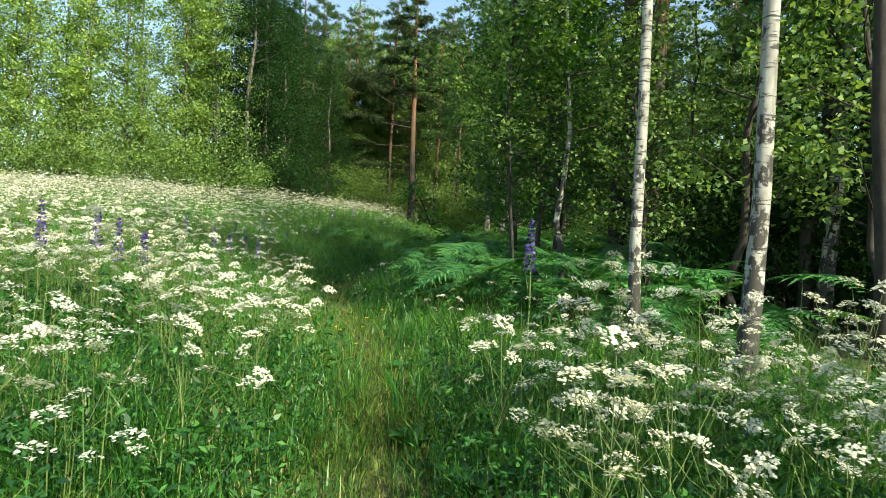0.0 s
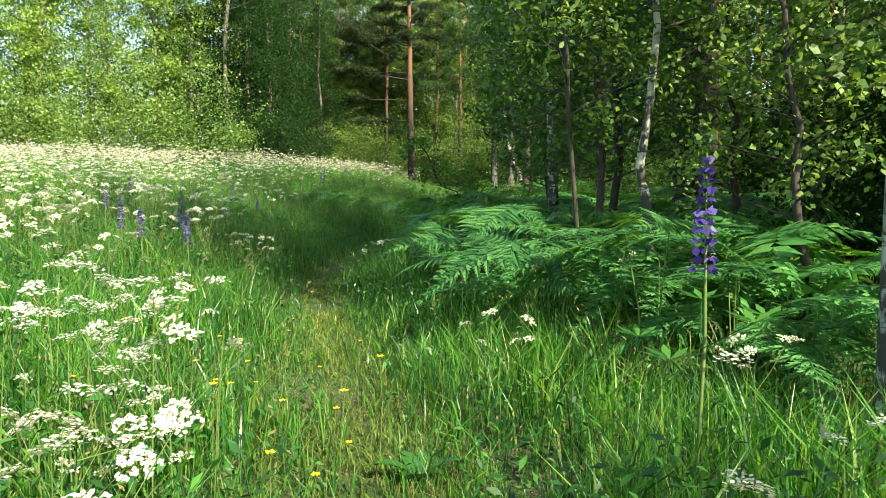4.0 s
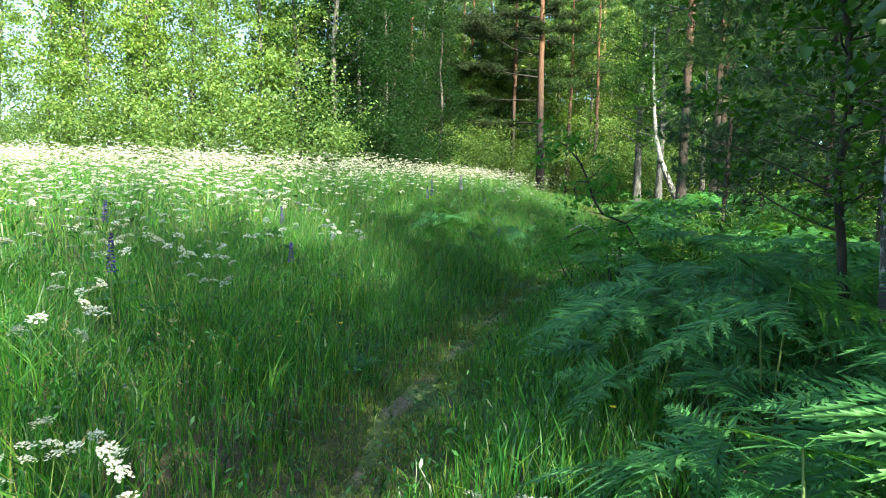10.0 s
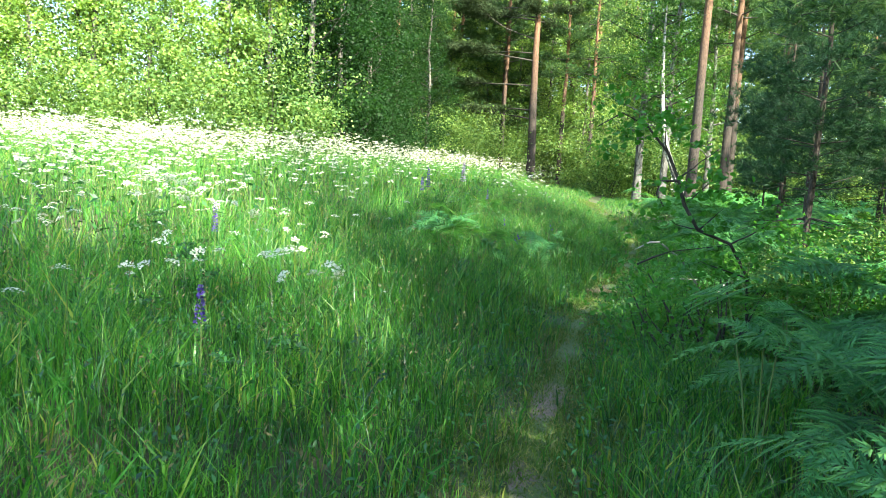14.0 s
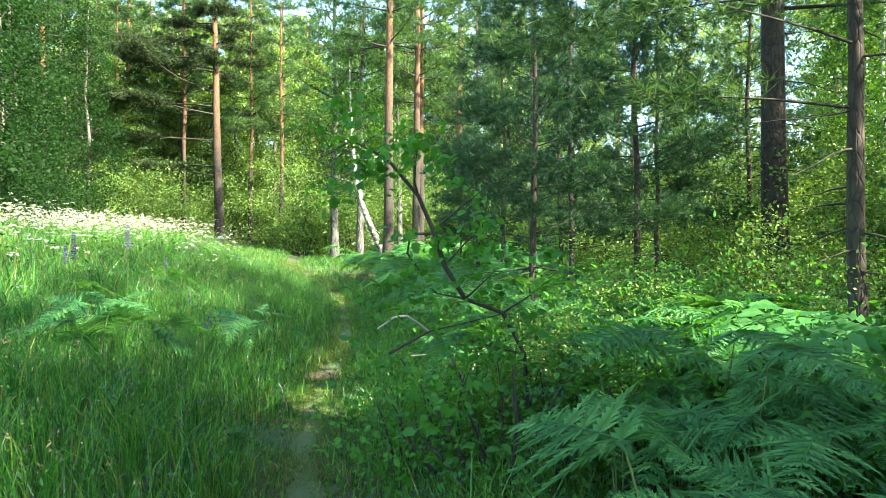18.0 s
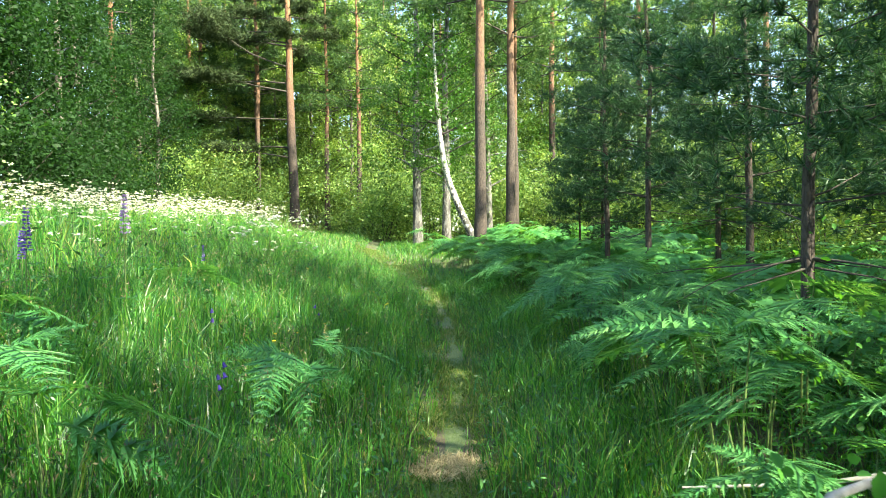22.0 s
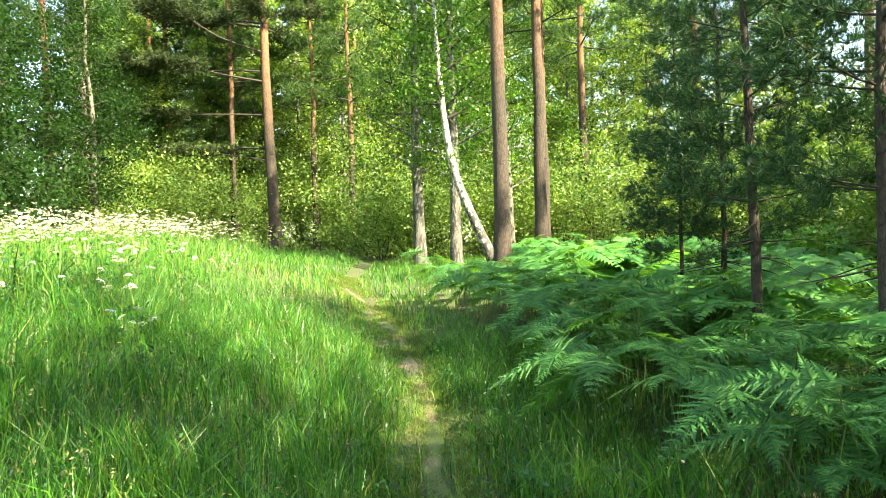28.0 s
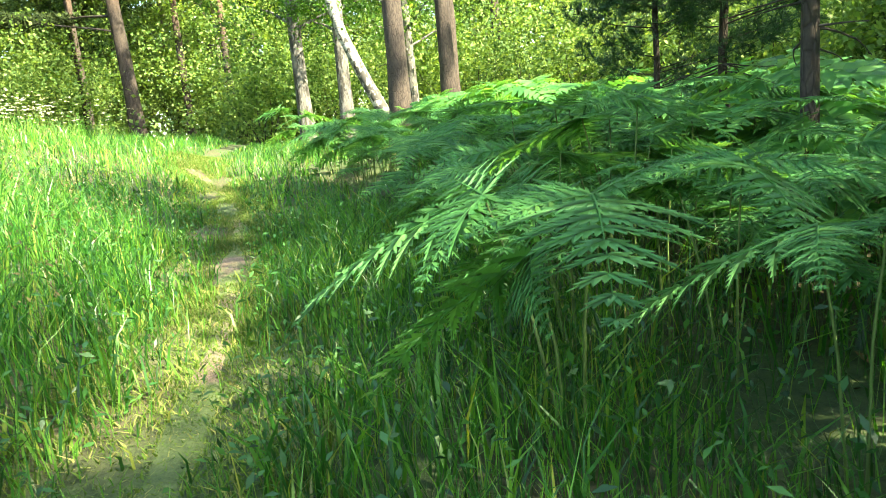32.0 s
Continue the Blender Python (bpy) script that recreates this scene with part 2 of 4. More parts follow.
M_LITTER = leaf_mat("leaf litter", [(0.0, (0.06, 0.045, 0.025)), (1.0, (0.2, 0.15, 0.08))], (1.0, 0.8, 0.5), 0.1, 0.9, 2.0)

# ---------------------------------------------------------------- the lie of the land
TRAIL_Y = [-12, 0, 2, 4, 5.8, 7.7, 9.2, 10.2, 11.5, 13, 16, 18.5, 20, 22.4, 25, 28.5, 32.5, 36, 40, 44]
TRAIL_X = [0.6, 0.07, -0.35, -0.7, -1.15, -1.9, -2.5, -2.75, -2.95, -3.05, -3.1, -3.05, -2.9, -2.6, -2.45, -2.4, -2.7, -3.4, -4.8, -7.0]
LEVEL_Y = [-60, -10, 0, 5, 11, 20, 24, 28.5, 32.5, 36, 40, 46, 55, 70, 120, 2000]
LEVEL_Z = [-0.8, -0.4, -0.22, -0.02, 0.26, 0.29, 0.37, 0.5, 0.68, 0.92, 1.2, 1.42, 1.6, 2.2, 3.0, 3.0]


def trail_x(y):
    return np.interp(y, TRAIL_Y, TRAIL_X)


def land(x, y):
    """Height of the ground."""
    x, y = np.asarray(x, float), np.asarray(y, float)
    z = np.interp(y, LEVEL_Y, LEVEL_Z)
    d = trail_x(np.minimum(y, 34)) - x
    k = np.interp(y, [-20, 0, 13, 22, 32, 54, 90], [0.3, 0.4, 0.55, 0.95, 1.1, 0.4, 0.3])
    z = z + np.where(d > 0, 1.65 * k * (1 - np.exp(-np.maximum(d - 0.35, 0) / 5.0)), 0.012 * np.maximum(-d - 1, 0).clip(0, 40))
    wave = 0.035 * np.sin(0.9 * x + 0.4 * y) + 0.03 * np.sin(1.7 * y - 1.1 * x) + 0.02 * np.sin(3.1 * x + 2.3 * y)
    return z + wave * np.clip(np.abs(d) / 2, 0.1, 1)


def land1(x, y):
    return float(land(x, y))


# ---------------------------------------------------------------- mesh helpers
rng = np.random.default_rng(7)


def fast_data(name, V, F, mat, smooth=False):
    """A mesh from arrays of places and of faces that all have as many corners."""
    V, F = np.asarray(V, np.float32), np.asarray(F, np.int32)
    me = bpy.data.meshes.new(name)
    me.vertices.add(len(V))
    me.vertices.foreach_set("co", V.ravel())
    me.loops.add(F.size)
    me.loops.foreach_set("vertex_index", F.ravel())
    me.polygons.add(len(F))
    me.polygons.foreach_set("loop_start", np.arange(0, F.size, F.shape[1], dtype=np.int32))
    me.polygons.foreach_set("loop_total", np.full(len(F), F.shape[1], np.int32))
    if smooth:
        me.polygons.foreach_set("use_smooth", np.ones(len(F), bool))
    me.materials.append(mat)
    me.update(calc_edges=True)
    return me


def piece(name, V, F, mat, parent=None, label="", smooth=False):
    ob = new(name, fast_data(name, V, F, mat, smooth))
    if parent is not None:
        ob.parent = parent
    if label:
        tagged(ob, label)
    return ob


def thing(name, label, category, group="", at=(0, 0, 0), kind=""):
    ob = new(name)
    ob.location = at
    ob.empty_display_size = 0.1
    return tagged(ob, label, category, group, kind)


def tube(points, radii, sides=8):
    """A bent, tapering round stem along points."""
    P = [Vector(p) for p in points]
    V, F = [], []
    ref = Vector((1, 0, 0))
    for i, p in enumerate(P):
        d = (P[min(i + 1, len(P) - 1)] - P[max(i - 1, 0)]).normalized()
        a = (ref - d * ref.dot(d))
        a = a.normalized() if a.length > 0.05 else d.orthogonal().normalized()
        b = d.cross(a)
        for s in range(sides):
            w = 2 * math.pi * s / sides
            V.append(p + (a * math.cos(w) + b * math.sin(w)) * radii[i])
    for i in range(len(P) - 1):
        for s in range(sides):
            n = (s + 1) % sides
            F.append((i * sides + s, i * sides + n, (i + 1) * sides + n, (i + 1) * sides + s))
    return np.array([tuple(v) for v in V]), np.array(F)


def joined(lots):
    V, F, at = [], [], 0
    for v, f in lots:
        V.append(v)
        F.append(np.asarray(f) + at)
        at += len(v)
    return np.concatenate(V), np.concatenate(F)


def unit(a):
    return a / np.maximum(np.linalg.norm(a, axis=-1, keepdims=True), 1e-9)


def leaves(centres, size, r, droop=0.2, slim=0.72, face_up=0.4):
    """Pointed, folded leaves of about that size at the centres, turned at random."""
    n = len(centres)
    along = unit(r.normal(size=(n, 3)) * (1, 1, 0.7) - (0, 0, droop))
    up = unit(r.normal(size=(n, 3)) + (0, 0, face_up * 2))
    side = unit(np.cross(along, up))
    up = np.cross(side, along)
    s = (size * r.uniform(0.6, 1.25, n))[:, None]
    a = centres - along * s * 0.5
    c = centres + along * s * 0.5
    b = centres + side * s * slim * 0.5 + up * s * 0.1
    d = centres - side * s * slim * 0.5 + up * s * 0.1
    V = np.stack([a, b, c, d], 1).reshape(-1, 3)
    return V, np.arange(4 * n).reshape(n, 4)


def round_leaves(centres, size, r, droop=0.3, slim=0.62, face_up=0.6):
    """Oval leaves folded along the midrib: 6 places and two faces each."""
    n = len(centres)
    along = unit(r.normal(size=(n, 3)) * (1, 1, 0.6) - (0, 0, droop))
    up = unit(r.normal(size=(n, 3)) * 0.8 + (0, 0, face_up * 2))
    side = unit(np.cross(along, up))
    up = np.cross(side, along)
    s = (size * r.uniform(0.55, 1.25, n))[:, None]
    w = side * s * slim * 0.5
    lift = up * s * 0.09
    a, c = centres - along * s * 0.5, centres + along * s * 0.5 - up * s * 0.08
    near, far = centres - along * s * 0.2, centres + along * s * 0.2
    V = np.stack([a, near + w + lift, far + w * 0.82 + lift, c, far - w * 0.82 + lift, near - w + lift], 1).reshape(-1, 3)
    q = np.arange(n)[:, None] * 6
    return V, np.stack([q + [0, 1, 2, 3], q + [0, 3, 4, 5]], 1).reshape(-1, 4)


def blades(x, y, z, high, wide, r, bend=0.45, spread=0.35):
    """Grass blades: 5 places and 3 triangles each."""
    n = len(x)
    turn, way = r.uniform(0, 2 * np.pi, n), r.uniform(0, 2 * np.pi, n)
    lean = np.stack([np.cos(way), np.sin(way), 0 * way], 1) * (high * r.uniform(0.05, spread, n))[:, None]
    sag = np.stack([np.cos(way), np.sin(way), 0 * way], 1) * (high * bend * r.uniform(0.1, 1, n))[:, None]
    side = np.stack([np.cos(turn), np.sin(turn), 0 * turn], 1) * (wide / 2)[:, None]
    base = np.stack([x, y, z], 1)
    mid = base + lean * 0.55 + np.stack([0 * x, 0 * x, high * 0.55], 1)
    tip = base + lean + sag + np.stack([0 * x, 0 * x, high * r.uniform(0.8, 1, n)], 1)
    V = np.stack([base - side, base + side, mid - side * 0.85, mid + side * 0.85, tip], 1).reshape(-1, 3)
    q = np.arange(n)[:, None] * 5
    F = np.stack([q + [0, 1, 3], q + [0, 3, 2], q + [2, 3, 4]], 1).reshape(-1, 3)
    return V, F


# ---------------------------------------------------------------- ground and trail
def steps_to(a, b, n):
    return list(np.linspace(a, b, n))


gx = np.array([-1800, -700, -300, -140, -90] + steps_to(-60, -16, 32) + steps_to(-15, 12, 72) + steps_to(13, 60, 30) + [90, 140, 300, 700, 1800])
gy = np.array([-1800, -700, -300, -140, -90] + steps_to(-60, -6, 30) + steps_to(-5, 46, 128) + steps_to(47, 100, 30) + [140, 300, 700, 1800])
GX, GY = np.meshgrid(gx, gy)
GV = np.stack([GX, GY, land(GX, GY)], -1).reshape(-1, 3)
ni, nj = len(gx), len(gy)
gi = (np.arange(nj - 1)[:, None] * ni + np.arange(ni - 1)).ravel()
ground = piece("ground", GV, np.stack([gi, gi + 1, gi + ni + 1, gi + ni], 1), M_GROUND, smooth=True)
tagged(ground, "mossy brown meadow and forest soil under grass", "ground", kind="structure")

ty = np.arange(10.0, 41, 0.12)
wl = 0.1 + 0.03 * np.sin(ty * 2.3) + 0.04 * np.sin(ty * 5.1 + 1)
wr = 0.1 + 0.03 * np.sin(ty * 1.9 + 2) + 0.04 * np.sin(ty * 4.3)
slim = np.interp(ty, [10, 11.5, 16, 19, 41], [0.2, 1.2, 1.2, 1.0, 1.0])
wl, wr = wl * slim, wr * slim
tcols = []
for k in (-1.0, -0.5, 0.0, 0.5, 1.0):
    X = trail_x(ty) + np.where(k < 0, k * wl, k * wr)
    tcols.append(np.stack([X, ty, land(X, ty) + 0.02 * (1 - k * k) * 0.3 + (0.006 if abs(k) < 1 else -0.01)], 1))
TV = np.stack(tcols, 1).reshape(-1, 3)
tj = (np.arange(len(ty) - 1)[:, None] * 5 + np.arange(4)).ravel()
trail = piece("path", TV, np.stack([tj, tj + 1, tj + 6, tj + 5], 1), M_TRAIL, smooth=True)
tagged(trail, "narrow trodden footpath of bare soil and flattened grass", "path", kind="structure")

# ---------------------------------------------------------------- trees
def spread_limb(r, start, way, length, rise, n=6):
    pts, p, d = [Vector(start)], Vector(start), Vector(way).normalized()
    for i in range(n):
        d = (d + Vector((r.normal() * 0.12, r.normal() * 0.12, rise / n + r.normal() * 0.06))).normalized()
        p = p + d * (length / n)
        pts.append(p.copy())
    return pts


def along(P, t):
    i = np.minimum(t.astype(int), len(P) - 2)
    return P[i] + (P[i + 1] - P[i]) * (t - i)[:, None]


def cloud(r, pts, n, spread, knots=5):
    """Places in loose bunches round the outer part of a limb."""
    P = np.array([tuple(p) for p in pts])
    heart = along(P, r.uniform(0.25, 1.0, knots) ** 0.8 * (len(P) - 1)) + r.normal(size=(knots, 3)) * spread * 0.9
    pick = r.integers(0, knots, n)
    size = r.uniform(0.3, 0.65, knots)[pick][:, None] * spread
    return heart[pick] + r.normal(size=(n, 3)) * size * (1, 1, 0.75)


def trunk_line(r, high, lean=(0, 0), wobble=0.05, n=10):
    pts = []
    ox, oy = 0.0, 0.0
    for i in range(n + 1):
        f = i / n
        pts.append((lean[0] * f * high + ox, lean[1] * f * high + oy, high * f - 0.15 * (i == 0)))
        ox, oy = ox + r.normal() * wobble, oy + r.normal() * wobble
    return pts


def on_line(pts, z):
    P = np.array([tuple(p) for p in pts])
    return tuple(np.interp(z, P[:, 2], P[:, k]) for k in range(3))


def radii_for(pts, r0, top=0.02):
    n = len(pts)
    return [max(top, r0 * (1 - i / (n - 0.5)) ** 0.75) * (1.25 if i == 0 else 1) for i in range(n)]


def broad_tree(name, label, seed, high, r0, crown_from, reach, n_limbs, n_leaves, leaf, bark, leaf_m, lean=(0, 0), wobble=0.06, rise=0.5, droop=0.3, spread=0.35, group="", limb_parts=7, line=None, shape=leaves, knots=5):
    """A leafy tree: trunk, limbs and a crown of single leaves round the limbs."""
    r = np.random.default_rng(seed)
    root = thing(name, label, "tree", group)
    line = line or trunk_line(r, high, lean, wobble)
    piece("trunk", *tube(line, radii_for(line, r0), 9), bark, root, smooth=True)
    V, lots = [], []
    for i in range(n_limbs):
        f = (i + r.uniform(0, 0.8)) / n_limbs
        z = crown_from + (high * 0.97 - crown_from) * f
        w = i * 2.4 + r.uniform(-0.5, 0.5)
        size = reach * (1 - f * 0.65) * r.uniform(0.65, 1.1) * (0.75 + 0.25 * min(1, f * 5))
        pts = spread_limb(r, on_line(line, z), (math.cos(w), math.sin(w), 0.35), size, rise)
        geo = tube(pts, [max(0.006, r0 * 0.3 * (1 - f * 0.5) * (1 - k / 6.3)) for k in range(len(pts))], 5)
        if i < limb_parts:
            piece("limb", *geo, bark if bark is not M_BIRCH else M_DARKBARK, root, smooth=True)
        else:
            lots.append(geo)
        V.append(cloud(r, pts, int(n_leaves / n_limbs * (0.5 + size / reach)), spread * (0.6 + 0.5 * size / reach), knots))
    if lots:
        tagged(piece("branchwork", *joined(lots), M_DARKBARK, root), kind="stuff")
    tagged(piece("crown", *shape(np.concatenate(V), leaf, r, droop), leaf_m, root), kind="stuff")
    return root


def tufts(centres, outward, size, r, per=9, wide=0.07):
    """Bunches of stiff needles: thin triangles that fan out from each place."""
    n = len(centres)
    c = np.repeat(centres, per, 0)
    d = unit(np.repeat(outward, per, 0) * 0.7 + r.normal(size=(n * per, 3)) * 0.75 + (0, 0, 0.25))
    side = unit(np.cross(d, r.normal(size=(n * per, 3))))
    s = size * r.uniform(0.7, 1.2, (n * per, 1))
    V = np.stack([c - side * s * wide, c + side * s * wide, c + d * s], 1).reshape(-1, 3)
    return V, np.arange(3 * n * per).reshape(-1, 3)


def pine_tree(name, label, seed, high, r0, crown_from, reach, whorls, n_tufts, size, lean=(0, 0), low=(), rise=0.25, group="", per=9, wobble=0.03, bare=0, wide=0.07, needle=M_NEEDLE):
    """A pine: plated trunk, whorled limbs and bunched needles."""
    r = np.random.default_rng(seed)
    root = thing(name, label, "tree", group)
    line = trunk_line(r, high, lean, wobble, 12)
    piece("trunk", *tube(line, radii_for(line, r0), 10), M_PINE, root, smooth=True)
    C, O, lots = [], [], []
    arms = []
    for i in range(whorls):
        f = (i + 0.5) / whorls
        for k in range(4):
            arms.append((crown_from + (high - crown_from) * f + r.normal() * 0.15, k * 1.57 + i * 0.9 + r.uniform(-0.3, 0.3), reach * (1 - 0.8 * f) * r.uniform(0.7, 1.1), True))
    for z, w, size_ in low:
        arms.append((z, w, size_, True))
    for i in range(bare):
        arms.append((r.uniform(1.2, crown_from), r.uniform(0, 6.28), r.uniform(0.3, 1.3), False))
    total = sum(a[2] for a in arms if a[3])
    for n, (z, w, size_, green) in enumerate(arms):
        pts = spread_limb(r, on_line(line, min(z, high * 0.98)), (math.cos(w), math.sin(w), 0.1 if green else -0.1), size_, rise if green else -0.1, 5)
        geo = tube(pts, [max(0.004, (r0 * 0.2 if green else 0.012) * (1 - k / 5.4)) for k in range(len(pts))], 4)
        if n >= len(arms) - len(low) - bare and green:
            piece("low_limb", *geo, M_DARKBARK, root)
        else:
            lots.append(geo)
        if green:
            m = max(4, int(n_tufts * size_ / total))
            bough = n >= len(arms) - len(low) - bare
            c = along(np.array([tuple(p) for p in pts]), r.uniform(0.5 if bough else 0.3, 1.0, m) ** (0.6 if bough else 0.8) * (len(pts) - 1)) + r.normal(size=(m, 3)) * (0.08 + 0.08 * size_) * (1, 1, 0.2 if bough else 0.4)
            C.append(c)
            O.append(unit(c - np.array([*on_line(line, z)])))
    if lots:
        tagged(piece("branchwork", *joined(lots), M_DARKBARK, root), kind="stuff")
    tagged(piece("needles", *tufts(np.concatenate(C), np.concatenate(O), size, r, per, wide), needle, root), kind="stuff")
    return root


def bush(name, label, seed, high, reach, n_leaves, leaf, leaf_m, group="", stems=6, near=False):
    r = np.random.default_rng(seed)
    root = thing(name, label, "bush", group)
    V, wood = [], []
    for i in range(stems):
        w = i * 6.28 / stems + r.uniform(-0.4, 0.4)
        lean = r.uniform(0.15, 0.6)
        pts = spread_limb(r, (0.1 * math.cos(w), 0.1 * math.sin(w), -0.1), (math.cos(w) * lean, math.sin(w) * lean, 1), high * r.uniform(0.7, 1.05), 0.1)
        wood.append(tube(pts, [max(0.004, 0.022 * (1 - k / 6.5)) for k in range(len(pts))], 5))
        V.append(cloud(r, pts, n_leaves // stems, reach * 0.24, 6))
    if near:
        for geo in wood:
            piece("stem", *geo, M_DARKBARK, root)
    else:
        tagged(piece("branchwork", *joined(wood), M_DARKBARK, root), kind="stuff")
    c = np.concatenate(V)
    c[:, 2] = np.abs(c[:, 2]) + 0.05
    tagged(piece("foliage", *(round_leaves if near else leaves)(c, leaf, r, 0.25), leaf_m, root), kind="stuff")
    return root


def stand(source, x, y, turn=0.0, scale=1.0, sink=0.0, label=""):
    m = pose(x, y, land1(x, y) - sink, 0, 0, turn)
    ob = copy_thing(source, m)
    ob.scale = (scale, scale, scale)
    if label:
        tagged(ob, label)
    return ob


def settle(source, x, y, turn=0.0, scale=1.0):
    source.location, source.rotation_euler, source.scale = (x, y, land1(x, y)), (0, 0, radians(turn)), (scale,) * 3
    return source


class Kinds:
    """Copies of a few built plants, the first use standing for the built one itself."""
    def __init__(self, made):
        self.made, self.used = made, set()

    def at(self, i, x, y, turn=0.0, scale=1.0, label=""):
        src = self.made[i % len(self.made)]
        if i % len(self.made) not in self.used:
            self.used.add(i % len(self.made))
            ob = settle(src, x, y, turn, scale)
            return tagged(ob, label) if label else ob
        return stand(src, x, y, turn, scale, 0.0, label)


HEDGE = "leafy trees along the meadow edge"
aspens = Kinds([
    broad_tree("aspen_tree", "tall pale green broadleaf tree with dense sunlit foliage", 11, 12.5, 0.11, 0.8, 2.4, 40, 12500, 0.135, M_GREYBARK, M_ASPEN, spread=0.62, knots=4, group=HEDGE, limb_parts=0),
    broad_tree("aspen_tree", "tall pale green broadleaf tree with dense sunlit foliage", 12, 14.5, 0.13, 1.0, 2.6, 42, 13500, 0.135, M_GREYBARK, M_ASPEN, spread=0.66, knots=4, group=HEDGE, limb_parts=0),
    broad_tree("aspen_tree", "slender leafy tree, sky showing through its thin crown", 13, 13.0, 0.09, 2.8, 2.0, 30, 4600, 0.15, M_GREYBARK, M_ASPEN, spread=0.6, group=HEDGE, limb_parts=0),
    # shaded copy of the tree: its darkness is in the leaf colour
    broad_tree("aspen_tree", "tall leafy tree with shade painted into its dark green leaves", 14, 13.5, 0.13, 0.8, 2.6, 40, 15000, 0.115, M_GREYBARK, M_SHADELEAF, spread=0.6, group=HEDGE, limb_parts=0),
])
old_birches = Kinds([
    broad_tree("birch_tree", "old birch with rough grey bark and drooping leafy twigs", 29, 16.0, 0.21, 3.0, 3.2, 38, 13000, 0.1, M_OLDBIRCH, M_BIRCHLEAF, spread=0.6, rise=-0.05, droop=0.8, group="birches"),
])
birches = Kinds([
    broad_tree("birch_tree", "silver birch with white black-marked bark and light green leaves", 21, 14.0, 0.085, 3.2, 2.3, 30, 8500, 0.1, M_BIRCH, M_BIRCHLEAF, spread=0.6, rise=0.1, droop=0.6, group="birches"),
    broad_tree("birch_tree", "silver birch with white black-marked bark and light green leaves", 22, 15.0, 0.13, 4.0, 2.8, 30, 8500, 0.1, M_BIRCH, M_BIRCHLEAF, (0.01, 0.0), spread=0.65, rise=0.1, droop=0.6, group="birches"),
    broad_tree("birch_tree", "silver birch with a long bare white trunk and high crown", 28, 17.0, 0.078, 6.6, 2.4, 26, 7500, 0.1, M_BIRCH, M_BIRCHLEAF, spread=0.5, rise=0.1, droop=0.6, group="birches"),
])
bushes = Kinds([
    bush("leafy_bush", "bright green leafy understorey bush", 31, 2.6, 2.8, 3800, 0.115, M_BUSH, "understorey bushes"),
    bush("leafy_bush", "bright green leafy understorey bush", 32, 4.0, 3.4, 5200, 0.12, M_BUSH, "understorey bushes", 7),
    bush("leafy_bush", "low green leafy bush at the forest edge", 33, 1.7, 2.4, 2200, 0.11, M_BUSH, "understorey bushes", 7),
])
tall_pines = Kinds([
    pine_tree("pine_tree", "tall scots pine with orange upper bark and bare lower trunk", 41, 20.0, 0.2, 8.0, 3.4, 10, 1500, 0.32, bare=5, group="tall pines"),
    pine_tree("pine_tree", "tall scots pine with orange upper bark and bare lower trunk", 42, 22.0, 0.23, 9.0, 3.6, 9, 1500, 0.32, (0.01, 0), bare=6, group="tall pines"),
    pine_tree("pine_tree", "tall pine with dense dark needles down its trunk", 44, 18.0, 0.17, 4.0, 3.0, 13, 1900, 0.32, bare=3, group="tall pines"),
])
young_pines = Kinds([
    pine_tree("young_pine_tree", "young pine with soft dark green needles on low branches", 51, 7.5, 0.055, 1.4, 1.7, 13, 1700, 0.14, group="young pines", per=22, bare=8, wide=0.04, needle=M_YOUNGNEEDLE),
    pine_tree("young_pine_tree", "young pine with soft dark green needles on low branches", 52, 9.0, 0.065, 1.8, 1.9, 14, 1900, 0.14, group="young pines", per=22, bare=9, wide=0.04, needle=M_YOUNGNEEDLE),
])

near_bushes = Kinds([
    bush("leafy_bush", "sunlit yellow-green leafy bush under the pines", 35, 2.4, 2.6, 4600, 0.075, M_BUSH, "understorey bushes", near=True),
    bush("leafy_bush", "sunlit yellow-green leafy bush under the pines", 36, 3.4, 3.0, 5600, 0.08, M_BUSH, "understorey bushes", 7, True),
])
# bush whose shade is painted into its leaf colour
dark_bushes = Kinds([bush("leafy_bush", "bush with shade painted into its dark green leaves", 37, 3.4, 3.2, 3600, 0.12, M_SHADELEAF, "understorey bushes")])
alders = Kinds([
    broad_tree("alder_tree", "small dark green leafy tree at the forest edge", 25, 5.2, 0.05, 0.9, 1.7, 22, 2800, 0.085, M_DARKBARK, M_BUSH, wobble=0.09, rise=0.25, spread=0.3, group="small forest edge trees"),
    broad_tree("alder_tree", "small dark green leafy tree at the forest edge", 26, 6.5, 0.06, 1.4, 2.0, 22, 3000, 0.09, M_DARKBARK, M_BUSH, wobble=0.1, rise=0.25, spread=0.34, group="small forest edge trees"),
    broad_tree("alder_tree", "tall dark-barked leafy tree with a high crown at the forest edge", 34, 12.5, 0.085, 7.0, 2.2, 24, 5600, 0.1, M_DARKBARK, M_BIRCHLEAF, wobble=0.07, rise=0.2, spread=0.5, group="small forest edge trees"),
])

r = np.random.default_rng(3)
